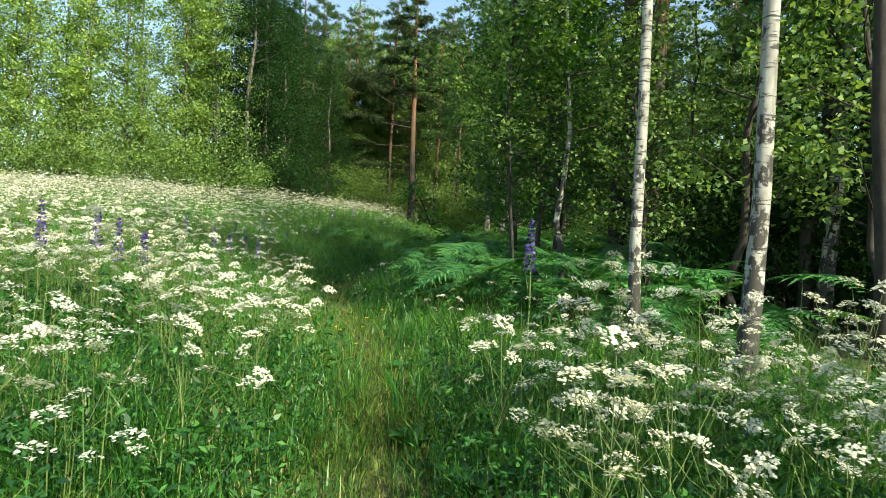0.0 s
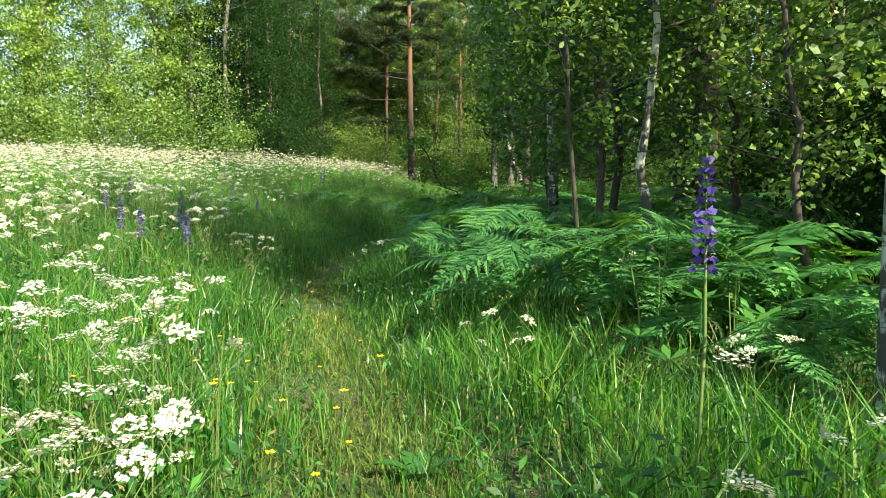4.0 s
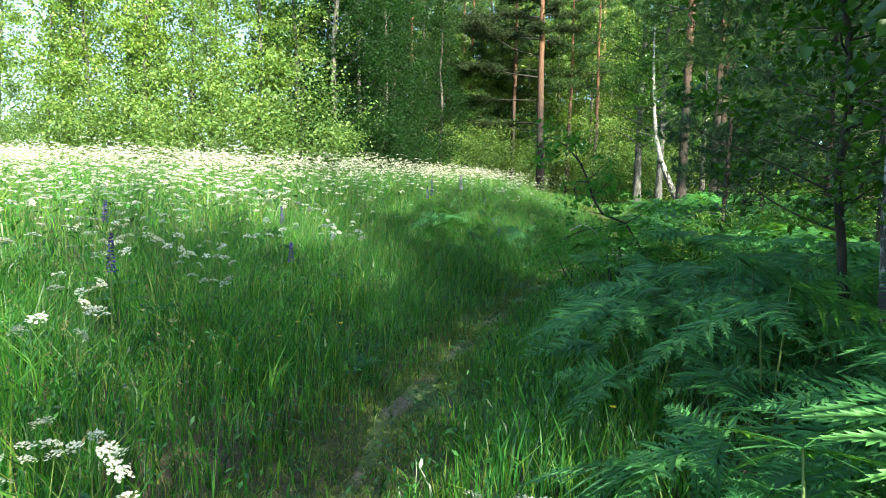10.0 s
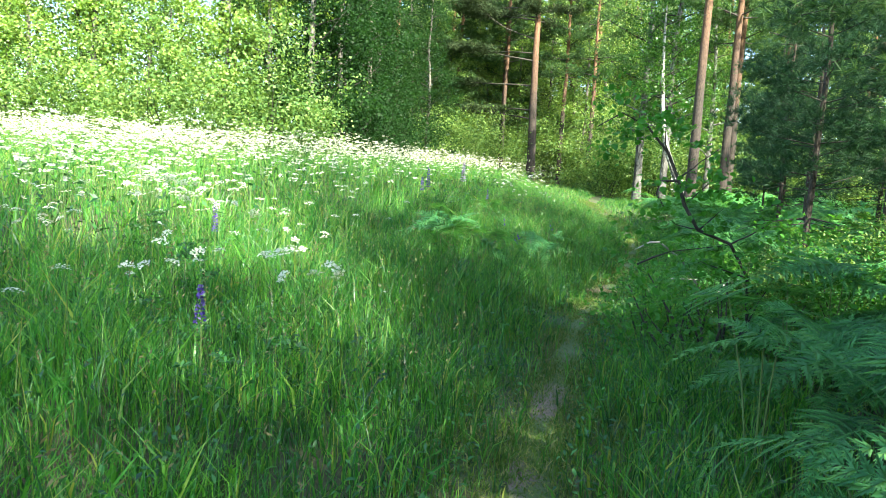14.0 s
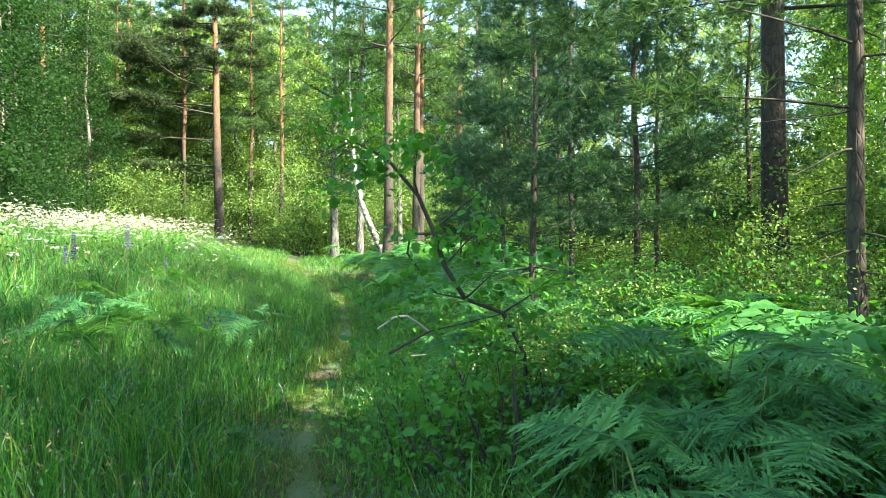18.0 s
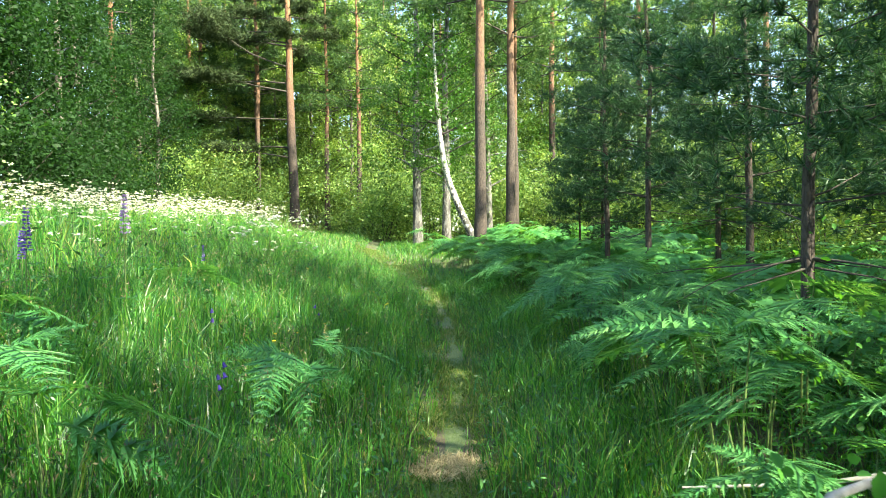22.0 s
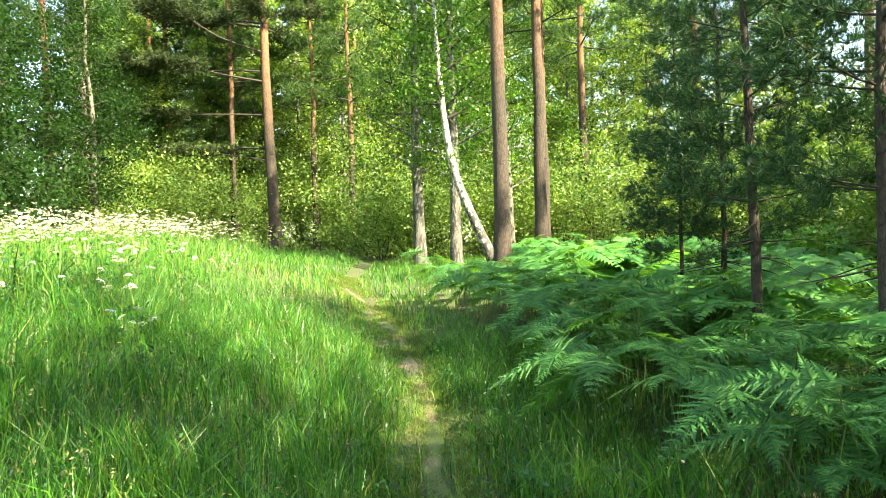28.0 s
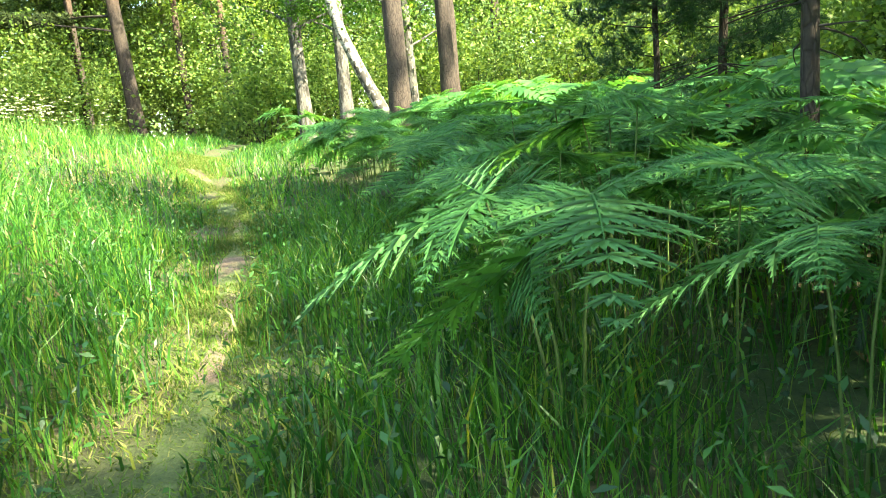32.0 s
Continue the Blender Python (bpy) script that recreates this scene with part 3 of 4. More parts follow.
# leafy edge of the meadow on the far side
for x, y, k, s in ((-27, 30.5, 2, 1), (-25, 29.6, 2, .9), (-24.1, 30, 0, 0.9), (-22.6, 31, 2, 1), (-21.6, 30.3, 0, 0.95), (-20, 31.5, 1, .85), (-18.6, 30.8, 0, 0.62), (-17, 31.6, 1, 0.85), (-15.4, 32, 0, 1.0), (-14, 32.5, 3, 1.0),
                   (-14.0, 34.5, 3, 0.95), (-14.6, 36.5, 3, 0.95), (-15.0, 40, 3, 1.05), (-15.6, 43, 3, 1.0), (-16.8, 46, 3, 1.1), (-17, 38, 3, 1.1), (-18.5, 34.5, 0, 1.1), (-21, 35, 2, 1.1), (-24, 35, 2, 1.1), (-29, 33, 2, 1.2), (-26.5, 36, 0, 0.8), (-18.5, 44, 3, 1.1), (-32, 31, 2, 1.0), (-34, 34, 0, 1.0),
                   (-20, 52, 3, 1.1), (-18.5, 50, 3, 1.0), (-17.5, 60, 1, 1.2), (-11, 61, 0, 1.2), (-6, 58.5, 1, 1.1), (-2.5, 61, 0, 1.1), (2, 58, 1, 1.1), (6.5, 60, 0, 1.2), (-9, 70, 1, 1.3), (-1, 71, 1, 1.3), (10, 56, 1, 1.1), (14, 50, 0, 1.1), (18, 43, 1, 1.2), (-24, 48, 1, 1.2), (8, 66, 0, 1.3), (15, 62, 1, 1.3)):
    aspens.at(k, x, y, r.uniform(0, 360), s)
for i in range(16):
    x = -13 - i * 1.25
    bushes.at(i, x, 29.5 + r.uniform(-0.5, 0.8), r.uniform(0, 360), r.uniform(0.7, 1.1))
for i in range(6):
    dark_bushes.at(i, -13.2 - r.uniform(0, 1.5), 32 + i * 1.7, r.uniform(0, 360), r.uniform(0.8, 1.2))
# birches along the forest edge beside the path
birches.at(2, 1.15, 6.0, 30, 0.72)
birches.at(2, 1.92, 5.5, 200, 0.98)
birches.at(0, 0.05, 12.5, 110, 0.9)
# two alders added out of view to cast shade over the near path
alders.at(0, 2.0, 1.4, 40, 0.75)
alders.at(1, 2.9, 2.1, 10, 0.7)
for x, y, s in ((5.9, 6.2, 1.0), (3.9, 9.2, 0.95), (5.0, 8.6, 1.0), (7.2, 7.0, 1.0)):
    alders.at(2, x, y, 77 * x, s)
# unseen trees off to the right, added to keep sun out of the wood
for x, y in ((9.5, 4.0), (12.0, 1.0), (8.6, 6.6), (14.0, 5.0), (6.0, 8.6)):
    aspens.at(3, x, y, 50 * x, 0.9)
birches.at(1, 4.0, 9.0, 80, 0.75)
birches.at(0, 6.5, 12.5, 300, 0.9)
alders.at(2, 3.2, 5.9, 200, 0.95)
alders.at(1, 1.5, 8.2, 120, 0.65)
old_birches.at(0, -2.15, 46.5, 20, 1.05)
old_birches.at(0, -1.05, 43.8, 140, 0.9)
old_birches.at(0, 1.3, 47.5, 260, 0.8)
broad_tree("birch_tree", "thin crooked white birch at the forest edge", 23, 7.0, 0.055, 2.4, 1.5, 16, 2600, 0.085, M_BIRCH, M_BIRCHLEAF, rise=0.2, droop=0.4, group="birches", spread=0.25,
           line=[(0, 0, -0.15), (0.02, 0, 0.5), (-0.03, 0, 1.0), (-0.1, 0.02, 1.35), (-0.03, 0.03, 1.9), (0.02, 0.05, 2.6), (-0.05, 0.1, 3.4), (-0.12, 0.1, 4.6), (-0.1, 0.12, 5.8), (-0.1, 0.15, 7.0)]).location = (0.68, 9.1, land1(0.68, 9.1))
broad_tree("birch_tree", "leaning white birch between upright trunks", 24, 9.0, 0.17, 4.4, 2.0, 16, 3000, 0.11, M_BIRCH, M_BIRCHLEAF, rise=0.1, droop=0.6, group="birches", spread=0.4,
           line=[(0.1, 0, -0.2), (-0.25, 0, 0.7), (-0.65, 0.05, 1.6), (-1.0, 0.1, 2.5), (-1.25, 0.15, 3.5), (-1.4, 0.2, 4.8), (-1.5, 0.3, 6.4), (-1.55, 0.35, 8), (-1.55, 0.4, 9)]).location = (-0.05, 41.5, land1(-0.05, 41.5))
for i, (x, y, s) in enumerate(((1.7, 10.6, 0.9), (2.9, 8.2, 0.95), (5.2, 8.2, 1.0))):
    alders.at(i, x, y, r.uniform(0, 360), s)
for x, y, k, s in ((3.6, 7.4, 1, 0.9), (4.6, 9.0, 1, 1.0), (2.6, 9.9, 0, 0.85)):
    alders.at(k, x, y, 60 * y, s)
# leafy trees that lean over the bracken
edge_trees = Kinds([
    broad_tree("alder_tree", "leafy alder with dense green foliage leaning over the bracken", 38, 6.2, 0.05, 1.3, 2.0, 34, 6200, 0.075, M_DARKBARK, M_BIRCHLEAF, wobble=0.08, rise=0.15, spread=0.32, group="small forest edge trees", shape=round_leaves),
    broad_tree("alder_tree", "leafy alder with dense green foliage leaning over the bracken", 39, 7.4, 0.06, 1.5, 2.2, 36, 6800, 0.075, M_DARKBARK, M_BIRCHLEAF, wobble=0.09, rise=0.15, spread=0.34, group="small forest edge trees", shape=round_leaves),
])
broad_tree("alder_tree", "small leafy alder beside the crooked birch", 40, 5.6, 0.024, 1.7, 1.8, 30, 7000, 0.06, M_DARKBARK, M_BUSH, wobble=0.06, rise=0.2, spread=0.28, group="small forest edge trees", shape=round_leaves).location = (0.1, 8.95, land1(0.1, 8.95))
for i, (x, y, s) in enumerate(((0.25, 10.2, 0.9), (0.75, 11.9, 1.0), (0.1, 13.6, 0.85))):
    edge_trees.at(i, x, y, 73 * i, s)
# tall pines
pine_tree("pine_tree", "tall pine with two long dark low boughs beside the meadow", 43, 21.0, 0.3, 10.5, 3.6, 8, 7600, 0.3, (-0.012, 0), [(6.6, 3.2, 6.6), (8.7, 3.05, 7.0), (8.2, 3.6, 5.0), (9.6, 3.5, 5.5), (5.0, 2.8, 3.6), (4.4, 3.4, 4.4), (10.8, 3.3, 5.5), (11.6, 3.1, 6.0), (12.4, 2.9, 5.0)], rise=0.0, group="tall pines", bare=5, needle=M_DARKNEEDLE).location = (-8.95, 54.6, land1(-8.95, 54.6))
# those at y 13 to 19 are added to shade the path and meadow
for x, y, k, s in ((-11.6, 57.5, 0, 1.0), (-15.4, 59, 1, 0.95), (-7.4, 57.5, 0, 0.9), (-5.3, 56, 1, 0.8), (-13.0, 65.5, 1, 1.0), (-7.6, 67.3, 0, 1.05), (-0.15, 39.7, 1, 0.95), (1.4, 42.3, 0, 1.0), (1.9, 44.0, 1, 0.8), 
                   (-17.4, 51, 1, .9), (-20, 64, 0, 1.1), (-11, 74, 0, 1.1), (-4, 72, 1, 1), (3.5, 62, 0, 1), (6, 54, 1, 1), (9, 48, 0, 1), (5, 70, 1, 1.1), (12, 60, 0, 1), (13, 44, 0, 1), (16, 52, 1, 1), (13.5, 31, 0, 0.9), (15, 24, 1, 1), (7.5, 16.5, 1, 0.75), (9.5, 16, 0, 0.8), (6.2, 18.6, 2, 0.6), (2.0, 13.4, 0, 0.95), (3.4, 17.5, 0, 1.0), (-5.5, 64, 1, 1), (0.5, 66, 0, 1), (-15.5, 57, 2, 1), (-18, 62, 2, 1.1), (-12.2, 60.5, 2, .9), (-14.5, 69, 2, 1.1), (-4, 78, 2, 1.2), (4, 76, 2, 1.2), (11, 70, 2, 1.2), (-10, 80, 2, 1.2), (-16, 76, 2, 1.2)):
    tall_pines.at(k, x, y, r.uniform(0, 360), s)
pine_tree("pine_tree", "thick dark pine with dead twigs on its bare lower trunk", 45, 16.0, 0.2, 4.6, 2.8, 9, 1500, 0.2, group="tall pines", bare=22, per=14, wide=0.045).location = (3.6, 20.9, land1(3.6, 20.9))
pine_tree("pine_tree", "slender pine with long drooping boughs over the ferns", 46, 8.5, 0.075, 3.4, 1.9, 7, 1400, 0.15, (0, 0), [(3.9, 3.3, 3.1), (3.0, 3.5, 2.3), (3.4, 2.8, 2.6), (4.4, 3.1, 2.8), (2.5, 3.0, 1.7), (3.6, 3.9, 2.4)], rise=-0.2, group="tall pines", bare=12, per=16, wide=0.04).location = (1.2, 16.75, land1(1.2, 16.75))
for i, (x, y, s) in enumerate(((-22, 70, 1.2), (-17, 72, 1.3), (-12.5, 71, 1.15), (-8.5, 74, 1.25), (-15, 80, 1.35), (-20, 82, 1.4), (-10, 84, 1.4), (-5, 83, 1.35), (0, 80, 1.3), (5, 82, 1.4), (9, 76, 1.3), (14, 72, 1.3), (18, 62, 1.2), (-26, 74, 1.3), (-3, 68, 1.1))):
    tall_pines.at(2 if i % 3 else 0, x, y, 71 * i, s)
for i, (x, y, s) in enumerate(((-14, 64, 1.3), (-9, 63, 1.2), (-4.5, 66.5, 1.3), (3, 67, 1.3), (-19, 76, 1.7), (-11, 77, 1.7), (-3, 76, 1.7), (8, 62, 1.2))):
    aspens.at((0, 1, 2)[i % 3], x, y, 97 * i, s)
# young pines beside the path
# the pair at y 23 and 24 is added to block sun from the ferns
for x, y, k, s in ((1.67, 31.3, 0, 0.8), (1.2, 31.6, 0, 0.6), (1.3, 29.8, 1, 0.95), (1.5, 28.1, 1, 0.95), (3.5, 29.3, 0, 1.1), (2.9, 27.0, 1, 1.1), (-0.2, 20.7, 0, 0.95), (3.4, 24.0, 0, 1.0), (4.7, 23.0, 1, 0.9), (1.6, 21.2, 1, 0.9)):
    young_pines.at(k, x, y, r.uniform(0, 360), s)
# thin wood beyond the forest edge
for i in range(8):
    x, y = r.uniform(10.0, 18), r.uniform(5, 14)
    (tall_pines, birches, tall_pines, young_pines)[i % 4].at(i, x, y, r.uniform(0, 360), r.uniform(0.55, 0.9))
# understorey
for i in range(40):
    x = r.uniform(-20, 14)
    bushes.at(i, x, r.uniform(57, 64) if x < -5.5 else r.uniform(50, 58), r.uniform(0, 360), r.uniform(0.9, 1.4))
for i in range(26):
    y = r.uniform(34, 56)
    bushes.at(i, r.uniform(6.5, 9) + (y - 34) * r.uniform(0.1, 0.55), y, r.uniform(0, 360), r.uniform(0.8, 1.3))
for x, y, s in ((-12.5, 52.5, 1.0), (-14.2, 55, 1.2), (-15.5, 53, 1.1), (-17, 56, 1.3), (-13.2, 58, 1.3), (-19, 57, 1.3), (4.4, 45.5, 0.9), (5.2, 43.5, 0.8), (3.4, 49, 1.1)):
    bushes.at(1, x, y, 60 * x, s)
for x, y, k, s in ((-15.2, 56, 0, 0.9), (-18.6, 58, 1, 1.0), (-13.6, 62, 0, 1.1), (10.5, 45, 2, 0.8), (13.5, 39, 2, 0.9), (11.5, 51, 0, 0.8), (17, 47, 0, 1.0)):
    aspens.at(k, x, y, 50 * y, s)
# forest bushes, dark through the shade in their leaf colour
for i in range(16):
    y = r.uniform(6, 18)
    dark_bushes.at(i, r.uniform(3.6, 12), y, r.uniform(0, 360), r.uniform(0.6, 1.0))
for i in range(20):
    y = r.uniform(18, 31)
    near_bushes.at(i, r.uniform(3.4, 5) + r.uniform(0, 7), y, r.uniform(0, 360), r.uniform(0.7, 1.1))
for x, y, s in ((-1.4, 16.95, 0.34), (-0.9, 17.4, 0.4), (1.0, 17.3, 0.42), (1.9, 17.2, 0.5), (0.7, 19.6, 0.5), (2.3, 19.0, 0.6), (3.0, 21.0, 0.7)):
    near_bushes.at(0, x, y, 80 * y, s)
for i in range(24):
    y = r.uniform(22, 48)
    bushes.at(i, r.uniform(11, 22), y, r.uniform(0, 360), r.uniform(1.0, 1.5))
for x, y, k, s in ((9, 24.5, 0, 0.8), (11.5, 28, 0, 0.8), (13, 22, 1, 0.8), (10.5, 20.5, 0, 0.75), (7.2, 22.5, 0, 0.6), (16, 33, 1, 0.9)):
    birches.at(k, x, y, 70 * x, s)
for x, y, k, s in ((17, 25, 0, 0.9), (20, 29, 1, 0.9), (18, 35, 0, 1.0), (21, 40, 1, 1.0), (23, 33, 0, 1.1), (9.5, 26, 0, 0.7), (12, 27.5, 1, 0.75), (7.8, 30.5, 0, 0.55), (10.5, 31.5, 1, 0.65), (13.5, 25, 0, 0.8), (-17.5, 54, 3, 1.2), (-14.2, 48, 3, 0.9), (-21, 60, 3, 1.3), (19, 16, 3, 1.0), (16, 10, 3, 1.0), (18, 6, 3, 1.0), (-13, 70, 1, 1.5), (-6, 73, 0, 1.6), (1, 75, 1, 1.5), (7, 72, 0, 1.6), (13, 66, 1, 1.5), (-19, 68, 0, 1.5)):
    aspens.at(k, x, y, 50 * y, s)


def arching_tree():
    """A sapling that rises, bends and arches over towards the path, with a forked dead twig."""
    r = np.random.default_rng(27)
    root = thing("arching_sapling", "dark crooked sapling arching over the ferns with broad leaves", "tree")
    line = [(-1.52, 16.7, 0.15), (-1.6, 16.64, 1.05), (-1.78, 16.54, 1.34), (-2.07, 16.4, 1.45), (-2.2, 16.4, 1.66), (-2.27, 16.4, 1.88), (-2.37, 16.38, 2.1), (-2.56, 16.38, 2.32), (-2.78, 16.36, 2.43), (-2.98, 16.3, 2.3)]
    line = [Vector(p) for p in line]
    piece("trunk", *tube(line, [0.012, 0.013, 0.014, 0.015, 0.016, 0.015, 0.013, 0.01, 0.007, 0.004], 8), M_DARKBARK, root, smooth=True)
    V = [cloud(r, line[5:], 210, 0.2), cloud(r, line[2:6], 60, 0.2)]
    for a, way, long in ((3, (-0.8, 0.1, 0.1), 0.35), (2, (0.9, -0.2, 0.6), 0.7), (4, (0.8, 0.1, 0.7), 0.6), (5, (0.6, -0.2, 0.6), 0.7), (1, (-0.9, -0.2, 0.25), 0.8), (0, (-0.7, -0.5, 0.35), 0.9), (0, (0.6, -0.6, 0.5), 0.8), (6, (-0.2, -0.5, 0.3), 0.6), (3, (0.5, -0.5, 0.4), 0.5)):
        pts = spread_limb(r, line[a], way, long * 0.7, 0.1)
        piece("limb", *tube(pts, [0.009 * (1 - k / 7) for k in range(len(pts))], 5), M_DARKBARK, root)
        V.append(cloud(r, pts, 60, 0.12))
    twig = [(-2.27, 16.4, 1.86), (-2.42, 16.38, 1.86), (-2.44, 16.37, 1.74), (-2.36, 16.36, 1.62)]
    piece("dead_twig", *tube(twig, [0.011, 0.01, 0.008, 0.005], 5), M_DARKBARK, root)
    stub = [(-1.8, 16.54, 1.33), (-2.28, 16.47, 1.24), (-2.42, 16.44, 1.18), (-2.55, 16.43, 1.11)]
    piece("broken_twig", *tube(stub, [0.004, 0.005, 0.01, 0.009], 5), M_DARKBARK, root)
    tagged(piece("foliage", *round_leaves(np.concatenate(V), 0.064, r, 0.35, 0.72), M_SAPLING, root), kind="stuff")


arching_tree()
shrubs = Kinds([
    bush("low_shrub", "low leafy shrub among the bracken", 47, 1.05, 1.5, 760, 0.055, M_SAPLING, "low shrubs", 6, True),
    bush("low_shrub", "low leafy shrub among the bracken", 48, 0.85, 1.7, 680, 0.052, M_SAPLING, "low shrubs", 7, True),
])
for i, (x, y, s) in enumerate(((-2.0, 16.12, 1.05), (-2.35, 16.75, 0.8), (-1.72, 16.35, 1.0), (-1.3, 16.9, 1.0), (-2.0, 16.9, 0.8), (-0.9, 16.1, 0.9), (-0.5, 17.4, 1.0), (0.3, 16.6, 1.0), (0.2, 18.4, 1.1), (-0.6, 18.9, 0.9), (1.1, 19.2, 1.1), (2.4, 20.2, 1.2), (0.9, 20.6, 1.0), (2.2, 17.0, 1.1), (3.2, 18.4, 1.2), (1.6, 14.6, 1.1), (0.2, 15.0, 0.9))):
    shrubs.at(i, x, y, 67 * i, s)
stick = thing("fallen_branch", "bleached dead branch lying in the ferns", "branch")
piece("wood", *tube([(-2.56, 17.12, 1.19), (-2.43, 17.18, 1.265), (-2.33, 17.22, 1.27), (-2.1, 17.35, 1.1), (-1.85, 17.5, 0.75), (-1.65, 17.6, 0.25)], [0.005, 0.009, 0.01, 0.011, 0.013, 0.016], 6), M_DEAD, stick)
branch = thing("fallen_branch", "pale forked dead branch lying across the ferns", "branch")
piece("wood", *tube([(-2.12, 18.5, 0.77), (-1.9, 18.44, 0.79), (-1.65, 18.4, 0.8), (-1.4, 18.36, 0.84), (-1.1, 18.3, 0.8), (-0.7, 18.2, 0.5), (-0.5, 18.15, 0.22)], [0.004, 0.007, 0.009, 0.012, 0.014, 0.017, 0.02], 6), M_DEAD, branch)
piece("fork", *tube([(-1.42, 18.36, 0.83), (-1.55, 18.22, 0.8), (-1.62, 18.05, 0.74), (-1.68, 17.9, 0.66)], [0.011, 0.012, 0.009, 0.005], 6), M_DEAD, branch)

# ---------------------------------------------------------------- ferns
def frond(r, long, fine=14):
    """A bracken blade along +x: midrib and broad tapering pinnae with jagged, forward-pointing lobes."""
    n, m = 7, 10
    rib = np.array([(long * f, 0, long * (0.07 * math.sin(f * 2.4) - 0.09 * f * f)) for f in np.linspace(0, 1, n)])
    V, F = [], []
    up = np.array([0, 0, 1.0])
    for i in range(m):
        f = 0.02 + 0.94 * (i / (m - 1)) ** 0.9
        p = along(rib, np.array([f * (n - 1)]))[0]
        for s in (-1, 1):
            size = long * (0.45 * (1 - f) ** 0.95 + 0.035) * r.uniform(0.84, 1.1)
            w = radians(66 - 22 * f) + r.normal() * 0.08
            d = unit(np.array([math.cos(w), s * math.sin(w), 0.03 + r.normal() * 0.05]))
            half = long * 0.088 * (1 - 0.5 * f)
            sag = 0.14 * size
            twist = np.array([0, 0, r.normal() * 0.07])
            o = len(V)
            if fine < 2:
                e = unit(np.array([-d[1], d[0], 0]) + twist)
                c = p + d * size * 0.28
                V += [p, c + e * half * 0.9, p + d * size - up * sag, c - e * half * 0.9]
                F.append((o, o + 1, o + 2, o + 3))
                continue
            q = max(3, int(1.2 * fine * size / (long * 0.5)) + 1)
            wd = size / q
            V += [p + d * wd * k - up * sag * (k / q) ** 2 for k in range(q + 1)]
            for h in (-1, 1):
                e = unit(np.array([-d[1] * h, d[0] * h, 0]) + d * 0.2 + twist * h)
                for k in range(q):
                    a, c = 0.36 * half * (1 - k / q), half * (1 - (k + 0.85) / q) ** 0.9 * r.uniform(0.85, 1.12)
                    t = len(V)
                    V += [V[o + k + 1] + e * c + d * wd * 0.35 - up * 0.06 * c, V[o + k] + e * a]
                    F.append((o + k, o + k + 1, t, t + 1))
    if fine < 2:
        return (np.array(V), np.array(F)),
    return tube(rib, [0.0032 * (1 - 0.8 * i / n) for i in range(n)], 3), (np.array(V), np.array(F))


def placed(geo, m):
    return geo[0] @ np.array(m.to_3x3()).T + np.array(m.translation), geo[1]


def fern_shape(r, high, stalks, long, fine):
    """Stalk lines, and each blade with its place, for one plant."""
    stems, fronds = [], []
    for i in range(stalks):
        w = 4.25 + (i - (stalks - 1) / 2) * 1.5 + r.uniform(-0.9, 0.9)
        out = r.uniform(0.06, 0.3)
        top = np.array([out * math.cos(w), out * math.sin(w), high * r.uniform(0.5, 1.08)])
        stems.append([(0.03 * math.cos(w), 0.03 * math.sin(w), -0.03), tuple(top * (0.5, 0.5, 0.55)), tuple(top)])
        tilt, yaw = r.uniform(-0.02, 0.62), w + r.normal() * 0.4
        size = long * r.uniform(0.8, 1.1)
        for turn, share, drop in ((0, 1.0, 0.0), (1.2, 0.56, 0.06), (-1.2, 0.56, 0.06)):
            m = Matrix.Translation(top) @ Euler((0, 0, yaw)).to_matrix().to_4x4() @ Euler((r.normal() * 0.22, tilt, 0)).to_matrix().to_4x4() @ Euler((r.normal() * 0.2, drop, turn + r.normal() * 0.15)).to_matrix().to_4x4()
            fronds.append((joined(frond(r, size * share, fine)), m))
    return stems, fronds


def fern(seed, high, stalks, long, fine=14):
    r = np.random.default_rng(seed)
    root = thing("bracken_fern", "lush green bracken fern with wide feathery fronds", "fern", "bracken beside the path")
    stems, fronds = fern_shape(r, high, stalks, long, fine)
    for pts in stems:
        piece("stalk", *tube(pts, [0.006, 0.005, 0.0035], 5), M_STALK, root)
    for geo, m in fronds:
        piece("frond", *geo, M_FERN, root).matrix_local = m
    return root


ferns = Kinds([fern(61, 0.8, 3, 0.62, 9), fern(62, 0.92, 3, 0.6, 9), fern(63, 0.66, 2, 0.56, 9), fern(64, 0.98, 3, 0.68, 10), fern(68, 0.75, 3, 0.58, 9), fern(69, 0.88, 2, 0.66, 9)])
inner_ferns = Kinds([fern(65, 0.86, 3, 0.66, 7), fern(66, 0.98, 3, 0.68, 7), fern(70, 0.78, 3, 0.62, 7)])
r = np.random.default_rng(8)
spots = []
for _ in range(9000):
    y = r.uniform(6.4, 37)
    e = trail_x(y) + 1.3 + 0.18 * math.sin(y * 1.3) + 0.12 * math.sin(y * 3.1) + max(0, 8.6 - y) * 0.3 + (0.45 if 24.3 < y < 27.6 else 0)
    x = e + r.uniform(0, 2.2)
    if any((x - a) ** 2 + (y - b) ** 2 < 0.14 for a, b in spots):
        continue
    if len(spots) < 275:
        spots.append((x, y))
for x, y in spots:
    near = x - trail_x(y) < 2.15 + (0.45 if 24.3 < y < 27.6 else 0)
    (ferns if near else inner_ferns).at(int(r.integers(0, 6)), x, y, r.normal() * 42, r.uniform(0.78, 1.2))
for x, y, s in ((-3.8, 20.3, 0.85), (-4.5, 18.6, 0.9), (-4.95, 19.0, 0.9), (-4.75, 18.0, 0.9), (-5.6, 20.2, 0.8), (-5.3, 22.6, 0.8)):
    ferns.at(0, x, y, r.uniform(0, 360), s)


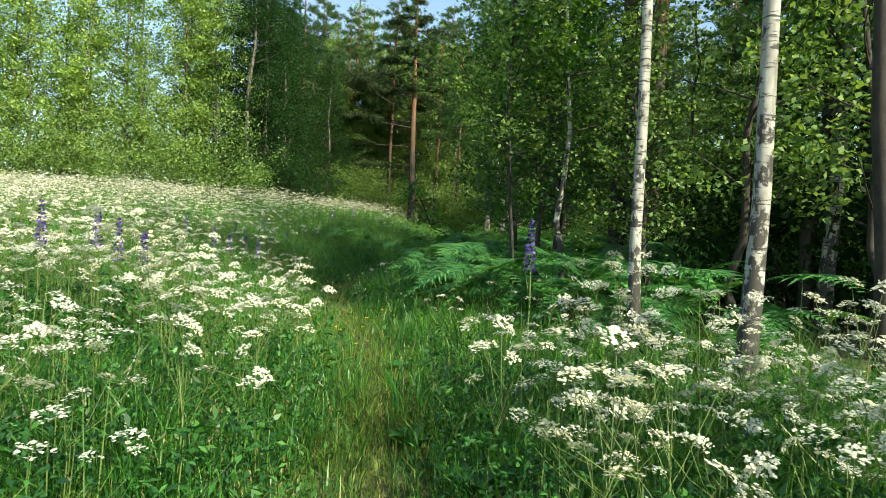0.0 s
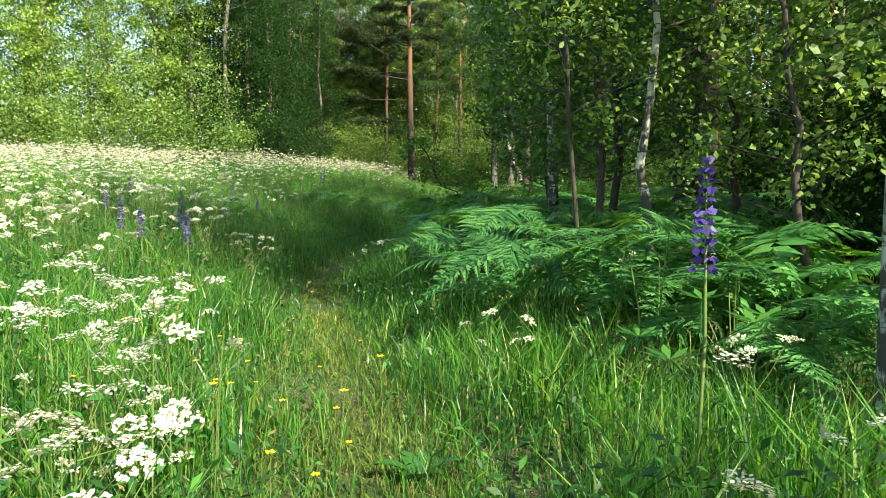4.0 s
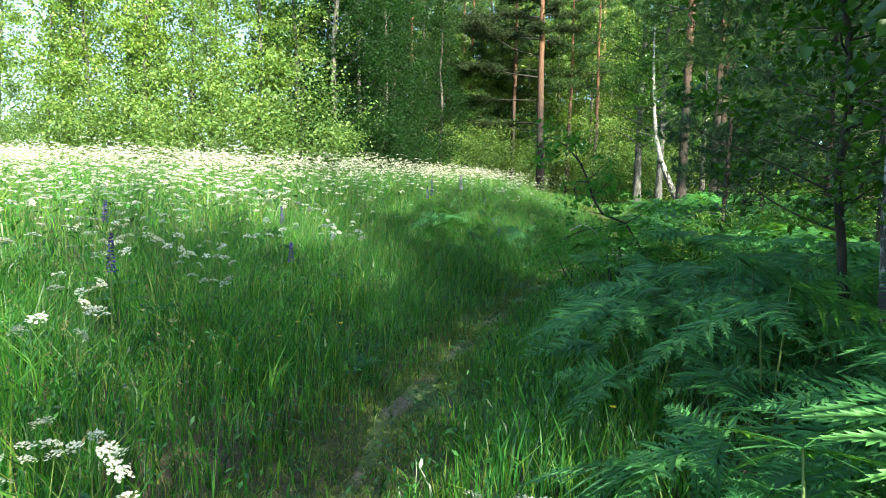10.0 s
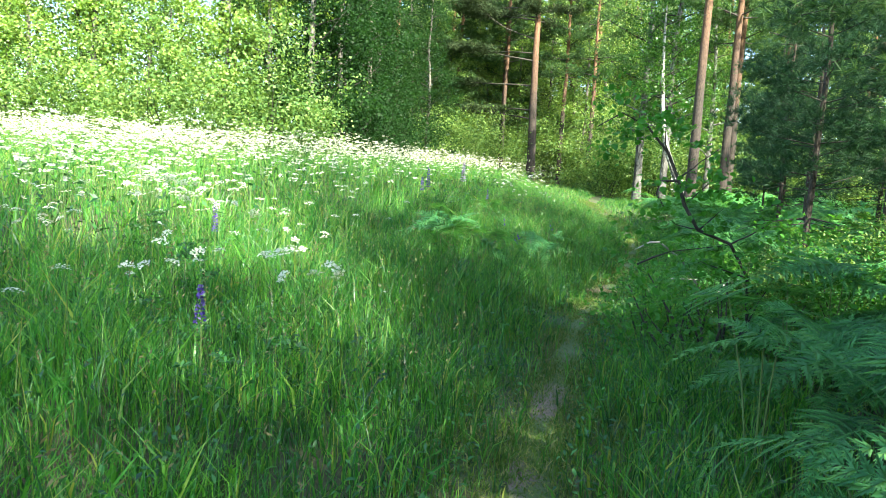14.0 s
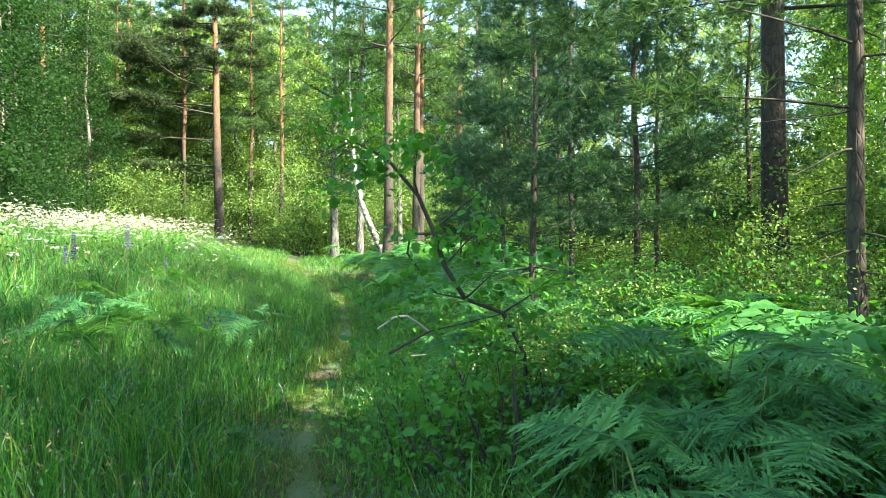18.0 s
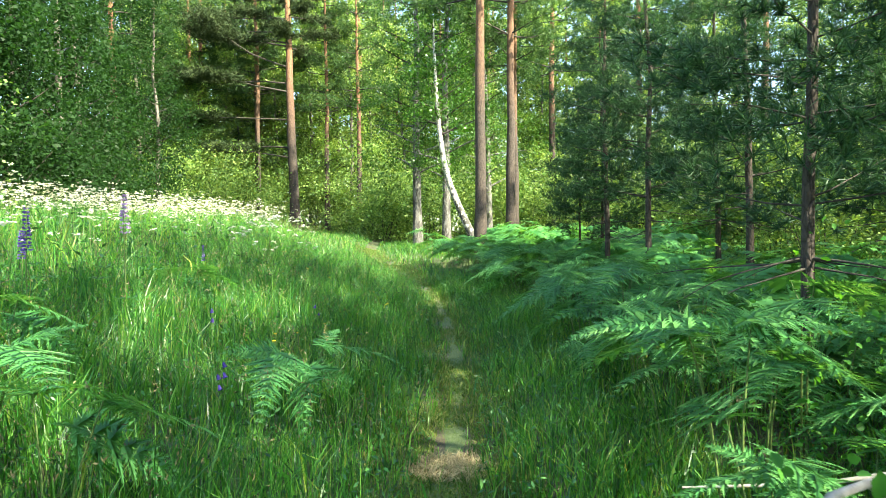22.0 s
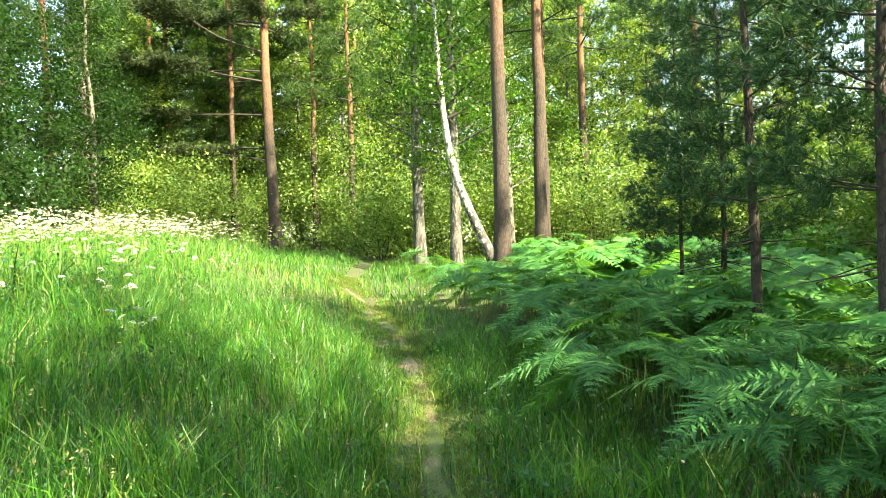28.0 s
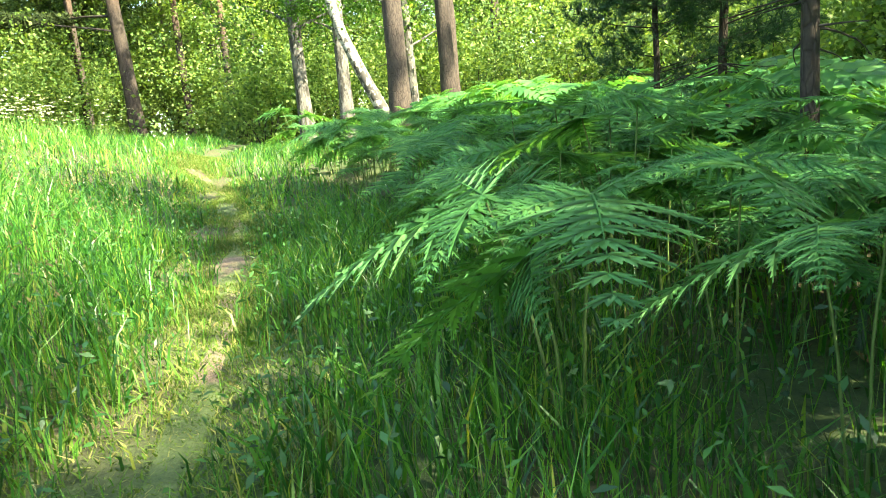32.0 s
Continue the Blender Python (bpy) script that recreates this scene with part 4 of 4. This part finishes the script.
def bracken_bed():
    """The bracken farther in under the trees."""
    r = np.random.default_rng(67)
    kinds = []
    for high, fine in ((0.84, 1), (0.74, 1), (0.8, 1), (0.66, 1)):
        stems, fronds = fern_shape(r, high * 1.1, 5, 0.72, fine)
        kinds.append((joined([tube(p, [0.006, 0.005, 0.003], 3) for p in stems]), joined([placed(g, m) for g, m in fronds])))
    S, L = [], []
    for _ in range(760):
        y = r.uniform(7.5, 42)
        x = trail_x(min(y, 34)) + (3.7 if 23 < y < 29 else 3.3) + 8.5 * r.random() ** 1.3
        if y < 14 and x > 2.5:
            continue
        k = kinds[int(r.integers(0, 4))]
        m = Matrix.Translation((x, y, land1(x, y))) @ Euler((r.normal() * 0.16, r.normal() * 0.16, r.normal() * 0.8)).to_matrix().to_4x4() @ Matrix.Scale(r.uniform(0.6, 1.2), 4)
        S.append(placed(k[0], m))
        L.append(placed(k[1], m))
    tagged(piece("bracken_bed", *joined(L), M_FERN), "dense bed of green bracken under the trees", "ferns", kind="stuff")
    tagged(piece("bracken_stalks", *joined(S), M_STALK), "thin green stalks of the bracken bed", "ferns", kind="stuff")


bracken_bed()


# ---------------------------------------------------------------- cow parsley
def umbel(r, wide, florets):
    """A flat white flower head of little clusters on thin rays."""
    C = []
    k = int(r.integers(9, 13))
    for i in range(k):
        w, d = i * 2.4, wide * 0.5 * math.sqrt((i + 0.5) / k)
        c = np.array([math.cos(w) * d, math.sin(w) * d, -0.9 * d * d / wide])
        C.append(c + r.normal(size=(florets, 3)) * (wide * 0.075, wide * 0.075, wide * 0.045))
    C = np.concatenate(C)
    n = len(C)
    s = wide * r.uniform(0.05, 0.085, (n, 1))
    a = r.uniform(0, 6.28, n)
    u = np.stack([np.cos(a), np.sin(a), r.normal(size=n) * 0.25], 1) * s
    v = np.stack([-np.sin(a), np.cos(a), r.normal(size=n) * 0.25], 1) * s
    return np.stack([C - u, C - v, C + u, C + v], 1).reshape(-1, 3), np.arange(4 * n).reshape(n, 4)


def parsley(seed, high):
    r = np.random.default_rng(seed)
    root = thing("cow_parsley", "cow parsley with flat white flower heads on thin green stems", "wildflower", "cow parsley in the meadow")
    main = [(0, 0, -0.03), (r.normal() * 0.03, r.normal() * 0.03, high * 0.5), (r.normal() * 0.05, r.normal() * 0.05, high * 0.8)]
    lots = [tube(main, [0.004, 0.003, 0.002], 4)]
    for i in range(int(r.integers(6, 9))):
        w = i * 1.3 + r.uniform(0, 0.6)
        s = on_line(main, high * r.uniform(0.45, 0.8))
        tip = Vector((s[0] + math.cos(w) * r.uniform(0.08, 0.28), s[1] + math.sin(w) * r.uniform(0.08, 0.28), high * r.uniform(0.82, 1.05)))
        lots.append(tube([s, (Vector(s) * 0.5 + tip * 0.5) + Vector((0, 0, -0.02)), tip], [0.002, 0.0017, 0.0014], 3))
        wide = r.uniform(0.06, 0.1)
        for k in range(6):
            lots.append(tube([tip, tip + Vector((math.cos(k * 1.05) * wide * 0.3, math.sin(k * 1.05) * wide * 0.3, 0.022))], [0.0008, 0.0006], 3))
        head = piece("flower_head", *umbel(r, wide, 8), M_WHITE, root)
        head.matrix_local = Matrix.Translation(tip + Vector((0, 0, 0.026))) @ Euler((r.normal() * 0.35, r.normal() * 0.35, 0)).to_matrix().to_4x4()
    piece("stem", *joined(lots), M_STALK, root)
    for i in range(3):
        w = r.uniform(0, 6.28)
        c = np.array([0, 0, high * r.uniform(0.15, 0.55)]) + np.outer(r.uniform(0.03, 0.2, 40), (math.cos(w), math.sin(w), 0.25)) + r.normal(size=(40, 3)) * (0.03, 0.03, 0.01)
        tagged(piece("feathery_leaf", *leaves(c, 0.045, r, 0.1, 0.4, 1.0), M_HERB, root), kind="stuff")
    return root


parsleys = Kinds([parsley(71, 0.8), parsley(72, 0.95), parsley(73, 0.7), parsley(74, 0.88), parsley(75, 1.02)])
r = np.random.default_rng(9)
done = 0
for _ in range(6000):
    if done >= 185:
        break
    y = r.uniform(0.9, 5.5) if done < 140 else (r.uniform(5.5, 12) if done < 180 else r.uniform(12, 34))
    left = r.random() < (0.5 if y < 4.6 else 1.0)
    d = (r.uniform(0.55, 3.6) if left else r.uniform(0.45, 3.2)) if y < 5.5 else r.uniform(1.6, 6.5)
    x = trail_x(y) + (-d if left else d)
    if not left and y > 5.2:
        continue
    if y > 5.5 and r.random() > (0.35 if d < 3 else 0.8):
        continue
    parsleys.at(int(r.integers(0, 5)), x, y, r.uniform(0, 360), r.uniform(0.8, 1.15))
    done += 1
for x, y in ((-1.92, 9.25), (-3.0, 9.0), (-3.15, 9.3), (0.3, 8.6), (0.9, 9.4), (1.1, 9.0), (0.5, 5.9), (-0.6, 6.1)):
    parsleys.at(2, x, y, r.uniform(0, 360), 0.85)


r = np.random.default_rng(29)
for i in range(46):
    y = r.uniform(7.5, 15.5) if i < 32 else r.uniform(26, 35)
    x = trail_x(y) - (r.uniform(1.0, 4.2) if i < 32 else r.uniform(2.2, 4.5))
    parsleys.at(i, x, y, r.uniform(0, 360), r.uniform(0.75, 1.0))


def far_parsley():
    r = np.random.default_rng(10)
    n = 60000
    y = r.uniform(-6, 46, n)
    x = trail_x(np.minimum(y, 34)) - r.uniform(1.4, 24, n)
    d = trail_x(np.minimum(y, 34)) - x
    thick = np.clip((d - np.interp(y, [0, 6, 12, 26, 32, 46], [1.6, 1.8, 2.6, 3.4, 3.4, 3.0])) / 4.0, 0, 1) ** 1.3 * 0.85
    clump = 0.5 + 0.5 * np.sin(x * 0.9 + 1.3 * np.sin(y * 0.7)) * np.sin(y * 0.8 + x * 0.3)
    keep = (r.random(n) < thick * (0.35 + 0.65 * clump)) & (x > -32)
    x, y = x[keep], y[keep]
    n = len(x)
    h = r.uniform(0.5, 1.0, n) + 0.3 * r.random(n) ** 6
    z = land(x, y) + h
    k = 7
    a = r.uniform(0, 6.28, (n, k))
    q = r.uniform(0.0, 1, (n, k)) ** 0.5 * r.uniform(0.03, 0.075, (n, 1))
    C = np.stack([x[:, None] + np.cos(a) * q, y[:, None] + np.sin(a) * q, z[:, None] + r.normal(size=(n, k)) * 0.008], -1).reshape(-1, 3)
    m = len(C)
    s = r.uniform(0.012, 0.024, (m, 1))
    a = r.uniform(0, 6.28, m)
    u = np.stack([np.cos(a), np.sin(a), r.normal(size=m) * 0.3], 1) * s
    v = np.stack([-np.sin(a), np.cos(a), r.normal(size=m) * 0.3], 1) * s
    heads = piece("cow_parsley_field", np.stack([C - u, C - v, C + u, C + v], 1).reshape(-1, 3), np.arange(4 * m).reshape(m, 4), M_WHITE)
    tagged(heads, "white haze of countless cow parsley flower heads", "wildflowers", kind="stuff")
    V, F = blades(x, y, land(x, y), h, np.full(n, 0.006), r, 0.02, 0.05)
    tagged(piece("cow_parsley_stems", V, F, M_STALK), "thin green stems of the cow parsley field", "wildflowers", kind="stuff")


far_parsley()


def near_heads():
    r = np.random.default_rng(19)
    V, F, S, at = [], [], [], 0
    for i in range(1300):
        y = r.uniform(0.2, 5.5) if i < 1000 else r.uniform(5.5, 18)
        side = 1 if r.random() < 0.42 and y < 4.8 else -1
        x = trail_x(y) + side * (r.uniform(0.6, 5.0) if i < 1000 else r.uniform(1.7, 7))
        h = r.uniform(0.6, 1.0)
        v, f = umbel(r, r.uniform(0.05, 0.09), 5)
        v = v + (x, y, land1(x, y) + h)
        V.append(v)
        F.append(f + at)
        at += len(v)
        S.append((x, y, h))
    tagged(piece("cow_parsley_mass", np.concatenate(V), np.concatenate(F), M_WHITE), "crowded white cow parsley flower heads beside the path", "wildflowers", kind="stuff")
    S = np.array(S)
    tagged(piece("cow_parsley_stalks", *blades(S[:, 0], S[:, 1], land(S[:, 0], S[:, 1]), S[:, 2] * 1.08, np.full(len(S), 0.005), r, 0.0, 0.06), M_STALK), "thin green stalks under the crowded flower heads", "wildflowers", kind="stuff")


near_heads()


# ---------------------------------------------------------------- lupins
def lupin(seed, high, spike, petals, colour_words):
    r = np.random.default_rng(seed)
    root = thing("lupin", colour_words + " lupin spike on a green stem among grass", "wildflower", "lupins")
    piece("stem", *tube([(0, 0, -0.03), (0.01, 0, high * 0.5), (0, 0.01, high)], [0.006, 0.005, 0.002], 5), M_STALK, root)
    C = []
    rings = int(spike / 0.024)
    for i in range(rings):
        f = i / rings
        for k in range(9):
            w = k * 0.7 + i * 0.45
            q = 0.03 * (1 - f * 0.75)
            C.append((math.cos(w) * q, math.sin(w) * q, high - spike * (1 - f) + r.normal() * 0.003))
    spike_mesh = piece("flower_spike", *leaves(np.array(C), 0.027, r, 0.0, 0.75, 0.2), petals, root)
    piece("bud_tip", *leaves(np.array([(r.normal() * 0.004, r.normal() * 0.004, high + k * 0.006) for k in range(8)]), 0.014, r, -0.6, 0.6, 0.2), M_HERB, spike_mesh, "green unopened bud tip")
    for i in range(5):
        w = i * 1.3 + r.uniform(0, 0.5)
        c = Vector((math.cos(w) * 0.16, math.sin(w) * 0.16, high * r.uniform(0.25, 0.6)))
        lots = [tube([(0, 0, c.z - 0.1), tuple(c)], [0.002, 0.0015], 3)]
        for k in range(8):
            a = k * 0.785
            d = Vector((math.cos(a), math.sin(a), 0.25))
            e = Vector((-math.sin(a), math.cos(a), 0)) * 0.011
            lots.append((np.array([tuple(c), tuple(c + d * 0.045 - e), tuple(c + d * 0.08), tuple(c + d * 0.045 + e)]), np.array([(0, 1, 2, 3)])))
        piece("palm_leaf", *joined(lots), M_HERB, root)
    return root


violet = Kinds([lupin(81, 0.95, 0.3, M_LUPIN, "violet blue"), lupin(82, 0.85, 0.24, M_LUPIN, "violet blue")])
lilac = Kinds([lupin(83, 0.92, 0.26, M_PALELUPIN, "pale lilac")])
for i, (x, y, s) in enumerate(((0.18, 5.47, 1.45), (-2.85, 4.9, 1.2), (-3.0, 4.8, 1.15), (-3.25, 4.9, 1.35), (-3.5, 4.6, 1.25), (-5.3, 10.2, 1.0), (-3.9, 8.3, 0.95), (-3.6, 8.1, 1.0), (-3.25, 8.2, .9), (-6.8, 13.1, 1.0), (-4.9, 11.2, 0.9), (-3.9, 9.3, .9), (-6.0, 21.3, 1.15), (-6.2, 21.6, 1.0), (-5.9, 15, .8), (-4.6, 13, .8), (-5.6, 24.5, .7))):
    violet.at(i, x, y, 50 * i, s)
for x, y, s in ((-5.55, 22.0, 1.35), (-9.6, 44, 1.0), (-9.9, 44.6, 1.0), (-10.3, 44.2, .95)):
    lilac.at(0, x, y, 40 * x, s)


# ---------------------------------------------------------------- grass and herbs
def grow(name, label, n, ylo, yhi, dlo, dhi, high, wide, mat, seed, both=True, power=1.0, bend=0.45, keep=None):
    r = np.random.default_rng(seed)
    y = r.uniform(ylo, yhi, n)
    d = (dlo + (dhi - dlo) * r.uniform(0, 1, n) ** power) * (np.where(r.random(n) < 0.5, -1, 1) if both else -1)
    x = trail_x(np.minimum(y, 38)) + d
    if keep is not None:
        ok = keep(x, y, d, r)
        x, y = x[ok], y[ok]
    tuft = 0.7 + 0.28 * np.sin(x * 2.1 + np.sin(y * 1.7)) * np.sin(y * 2.6) + 0.2 * np.sin(x * 5.3 + y * 1.1) * np.sin(y * 4.7 - x)
    h = high * tuft * r.uniform(0.5, 1.2, len(x)) * np.clip(0.3 + np.abs(x - trail_x(np.minimum(y, 38))) * 0.9, np.interp(y, [5, 9], [0.85, 0.45]), 1)
    V, F = blades(x, y, land(x, y) - 0.01, h, wide * (0.45 + r.uniform(0, 1, len(x)) ** 3 * 1.6), r, bend)
    tagged(piece(name, V, F, mat), label, "grass", kind="stuff")


def beside(x, y, d, r):
    thin = np.where((d > 1.7) & (y > 7), 0.2, 1.0) * np.clip(np.abs(d) / 0.5, np.interp(y, [0, 9, 17, 20, 40], [0.7, 0.3, 0.2, 0.1, 0.06]), 1)
    return r.random(len(x)) < thin


grow("meadow_grass", "tall lush green meadow grass", 270000, -1, 32, 0.05, 4.2, 0.56, 0.0075, M_GRASS, 101, power=0.9, keep=beside)
grow("far_meadow_grass", "meadow grass on the slope", 150000, -6, 48, 3.5, 26, 0.8, 0.0125, M_GRASS, 102, both=False, bend=0.3)
grow("clearing_grass", "sunlit grass before the trees", 60000, 29, 49, 0.2, 8, 0.36, 0.013, M_GRASS, 103, keep=lambda x, y, d, r: (d < 1.5) | (y > 38))
def worn(x, y, d, r):
    bare = (np.sin(y * 1.9) + np.sin(y * 3.7 + 1) > 0.95) & (np.abs(d) < 0.12) & (y > 18)
    return ~bare | (r.random(len(x)) < 0.12)


grow("path_edge_grass", "short trodden grass on the path", 150000, -2, 40, 0.0, 0.55, 0.17, 0.0065, M_SHORT, 104, bend=0.9, keep=worn)
grow("flattened_grass", "yellowish flattened grass on the footpath", 70000, 8, 40, 0.0, 0.24, 0.13, 0.0055, M_SHORT, 106, bend=1.3, keep=worn)
grow("forest_floor_grass", "sparse grass on the forest floor", 30000, 3, 45, 2.0, 16, 0.35, 0.018, M_GRASS, 105, keep=lambda x, y, d, r: d > 0)


def straw():
    """A trodden patch of dry straw on the path."""
    r = np.random.default_rng(116)
    n = 1500
    a, q = r.uniform(0, 6.28, n), r.random(n) ** 0.6
    x, y = -2.88 + np.cos(a) * q * 0.27, 20.12 + np.sin(a) * q * 0.22
    V, F = blades(x, y, land(x, y) + 0.012, r.uniform(0.02, 0.06, n), np.full(n, 0.006), r, 2.0, 1.2)
    tagged(piece("dry_straw", V, F, M_STRAW), "pale dry straw trodden flat on the path", "straw", kind="stuff")


straw()


def herbs(name, label, n, ylo, yhi, dlo, dhi, top, size, seed, mat=M_HERB, side=0):
    r = np.random.default_rng(seed)
    y = r.uniform(ylo, yhi, n)
    d = r.uniform(dlo, dhi, n) * (np.where(r.random(n) < 0.5, -1, 1) if side == 0 else side)
    x = trail_x(np.minimum(y, 38)) + d
    c = np.stack([x, y, land(x, y) + r.uniform(0.02, 1, n) ** 1.3 * top], 1)
    tagged(piece(name, *leaves(c, size, r, 0.05, 0.36, 1.2), mat), label, "plants", kind="stuff")


herbs("meadow_herbs", "low leafy herbs among the grass", 110000, -1, 34, 0.16, 4.2, 0.42, 0.042, 111)
herbs("leafy_weeds", "lush broad-leaved weeds under the cow parsley", 36000, -0.5, 5, 0.3, 4.5, 0.6, 0.055, 114)
herbs("slope_herbs", "leafy stems of the meadow slope", 50000, -4, 46, 3.5, 24, 0.65, 0.1, 112, side=-1)
herbs("forest_litter", "brown leaf and needle litter on the forest floor", 16000, 3, 46, 2.2, 16, 0.02, 0.07, 113, M_LITTER, 1)


def seed_heads():
    """Nodding pale grass flower heads above the blades."""
    r = np.random.default_rng(115)
    n = 5200
    y = r.uniform(-0.5, 34, n)
    x = trail_x(y) + np.where((r.random(n) < 0.75) | (y > 7), -1, 1) * r.uniform(0.3, 4.5, n)
    h = r.uniform(0.5, 0.85, n)
    V, F = blades(x, y, land(x, y), h, np.full(n, 0.003), r, 0.1, 0.2)
    tip = V.reshape(n, 5, 3)[:, 4]
    k = 6
    c = np.repeat(tip, k, 0) + r.normal(size=(n * k, 3)) * (0.012, 0.012, 0.03) - (0, 0, 0.02)
    tagged(piece("grass_stalks", V, F, M_GRASS), "thin flowering grass stalks", "grass", kind="stuff")
    tagged(piece("grass_seed_heads", *leaves(c, 0.022, r, -1.0, 0.3, 0.0), M_SEED), "pale purplish grass flower heads", "grass", kind="stuff")


seed_heads()


def buttercup(seed, high):
    r = np.random.default_rng(seed)
    root = thing("buttercup", "small yellow buttercup on a thin stem in the grass", "wildflower", "buttercups")
    piece("stem", *tube([(0, 0, -0.02), (0.01, 0.01, high * 0.6), (0.0, 0.02, high)], [0.0018, 0.0014, 0.001], 4), M_STALK, root)
    lots = []
    for k in range(5):
        a = k * 1.257
        d, e = Vector((math.cos(a), math.sin(a), 0.45)), Vector((-math.sin(a), math.cos(a), 0)) * 0.008
        c = Vector((0.0, 0.02, high))
        lots.append((np.array([tuple(c), tuple(c + d * 0.008 - e), tuple(c + d * 0.015), tuple(c + d * 0.008 + e)]), np.array([(0, 1, 2, 3)])))
    flower = piece("flower", *joined(lots), M_YELLOW, root)
    piece("centre", *tube([(0.0, 0.02, high), (0.0, 0.02, high + 0.004), (0.0, 0.02, high + 0.006)], [0.003, 0.0035, 0.001], 6), M_SEED, flower, "greenish button of stamens")
    return root


buttercups = Kinds([buttercup(91, 0.42), buttercup(92, 0.34)])
r = np.random.default_rng(92)
for x, y, n in ((-1.6, 5.6, 7), (-1.9, 6.0, 6), (-1.3, 5.2, 5), (-3.6, 11.5, 4), (-4.2, 21.5, 5), (-4.4, 25.5, 6), (-3.4, 24.4, 5), (-0.9, 10.3, 4), (-5.0, 27.5, 4)):
    for i in range(n):
        buttercups.at(i, x + r.normal() * 0.25, y + r.normal() * 0.25, r.uniform(0, 360), r.uniform(0.9, 1.25))


def dock(seed):
    r = np.random.default_rng(seed)
    root = thing("dock_plant", "broad green dock leaves beside the path", "plant", "dock plants")
    for i in range(6):
        w, ln = i * 1.05 + r.uniform(-0.3, 0.3), r.uniform(0.2, 0.34)
        V, F = [], []
        for k in range(7):
            f = k / 6
            wide = 0.045 * math.sin(0.35 + f * 2.75) * (1 if k < 6 else 0)
            px, pz = ln * f * 0.75, ln * (0.9 * f - 0.55 * f * f)
            for q, lift in ((-1, 0.012), (0, 0.0), (1, 0.012)):
                V.append((px * math.cos(w) - q * wide * math.sin(w), px * math.sin(w) + q * wide * math.cos(w), pz + lift))
        for k in range(6):
            for q in (0, 1):
                F.append((k * 3 + q, k * 3 + q + 1, k * 3 + q + 4, k * 3 + q + 3))
        piece("leaf", np.array(V), np.array(F), M_HERB, root, smooth=True)
    return root


docks = Kinds([dock(95), dock(96)])
for i, (x, y, s) in enumerate(((-0.1, 3.3, 1.0), (-0.5, 3.9, 0.8), (-1.7, 26.8, 1.2), (-1.75, 27.0, 1.1), (-2.0, 5.2, 0.9), (-3.5, 12.1, 0.9), (-2.4, 9.9, 0.7), (-3.6, 17.5, 0.8), (-0.9, 5.7, 0.8), (-2.9, 8.2, 0.9))):
    docks.at(i, x, y, 70 * i, s)


# ---------------------------------------------------------------- distant woods
def far_woods():
    r = np.random.default_rng(120)
    n = 40000
    a = r.uniform(0, 2 * np.pi, n)
    R = r.uniform(80, 100, n)
    x, y = -4 + R * np.cos(a), 24 + R * np.sin(a)
    top = 9 + 2.5 * np.sin(a * 9) + 2 * np.sin(a * 23)
    c = np.stack([x, y, land(x, y) + r.uniform(0, 1, n) ** 0.9 * top], 1)
    tagged(piece("far_woods", *leaves(c, 0.75, r, 0.2, 0.8), M_BUSH), "distant green forest all round", "woods", kind="stuff")


far_woods()


def bellflower(seed, high):
    r = np.random.default_rng(seed)
    root = thing("bellflower", "small blue bellflower on a thin stem in the grass", "wildflower", "bellflowers")
    piece("stem", *tube([(0, 0, -0.02), (0.01, 0.0, high * 0.6), (0.03, 0.0, high)], [0.0016, 0.0013, 0.001], 4), M_STALK, root)
    for k, (dx, dz) in enumerate(((0.04, 0.0), (0.0, -0.07))):
        pts = [(0.02 + dx, 0, high + dz), (0.022 + dx, 0, high + dz - 0.008), (0.026 + dx, 0, high + dz - 0.02), (0.03 + dx, 0, high + dz - 0.028)]
        piece("bell", *tube(pts, [0.003, 0.008, 0.01, 0.015], 7), M_LUPIN, root, smooth=True)
    return root


bells = Kinds([bellflower(97, 0.55)])
for x, y in ((-4.15, 19.6), (-4.2, 19.75), (-4.6, 21.2), (-3.9, 22.3)):
    bells.at(0, x, y, 90 * y, 1.0)


def undergrowth():
    """Low leafy growth between the bushes of the wood."""
    r = np.random.default_rng(121)
    n = 14000
    x = np.concatenate([r.uniform(-24, 20, n), r.uniform(6, 22, n)])
    y = np.concatenate([r.uniform(51, 68, n), r.uniform(20, 52, n)])
    clump = 0.55 + 0.45 * np.sin(x * 1.7 + np.sin(y * 1.1)) * np.sin(y * 1.5 + 0.4 * x)
    c = np.stack([x, y, land(x, y) + r.random(2 * n) * (0.5 + 1.5 * clump)], 1)
    tagged(piece("forest_undergrowth", *leaves(c, 0.17, r, 0.15, 0.7), M_BUSH), "low leafy undergrowth between the bushes", "plants", kind="stuff")


undergrowth()
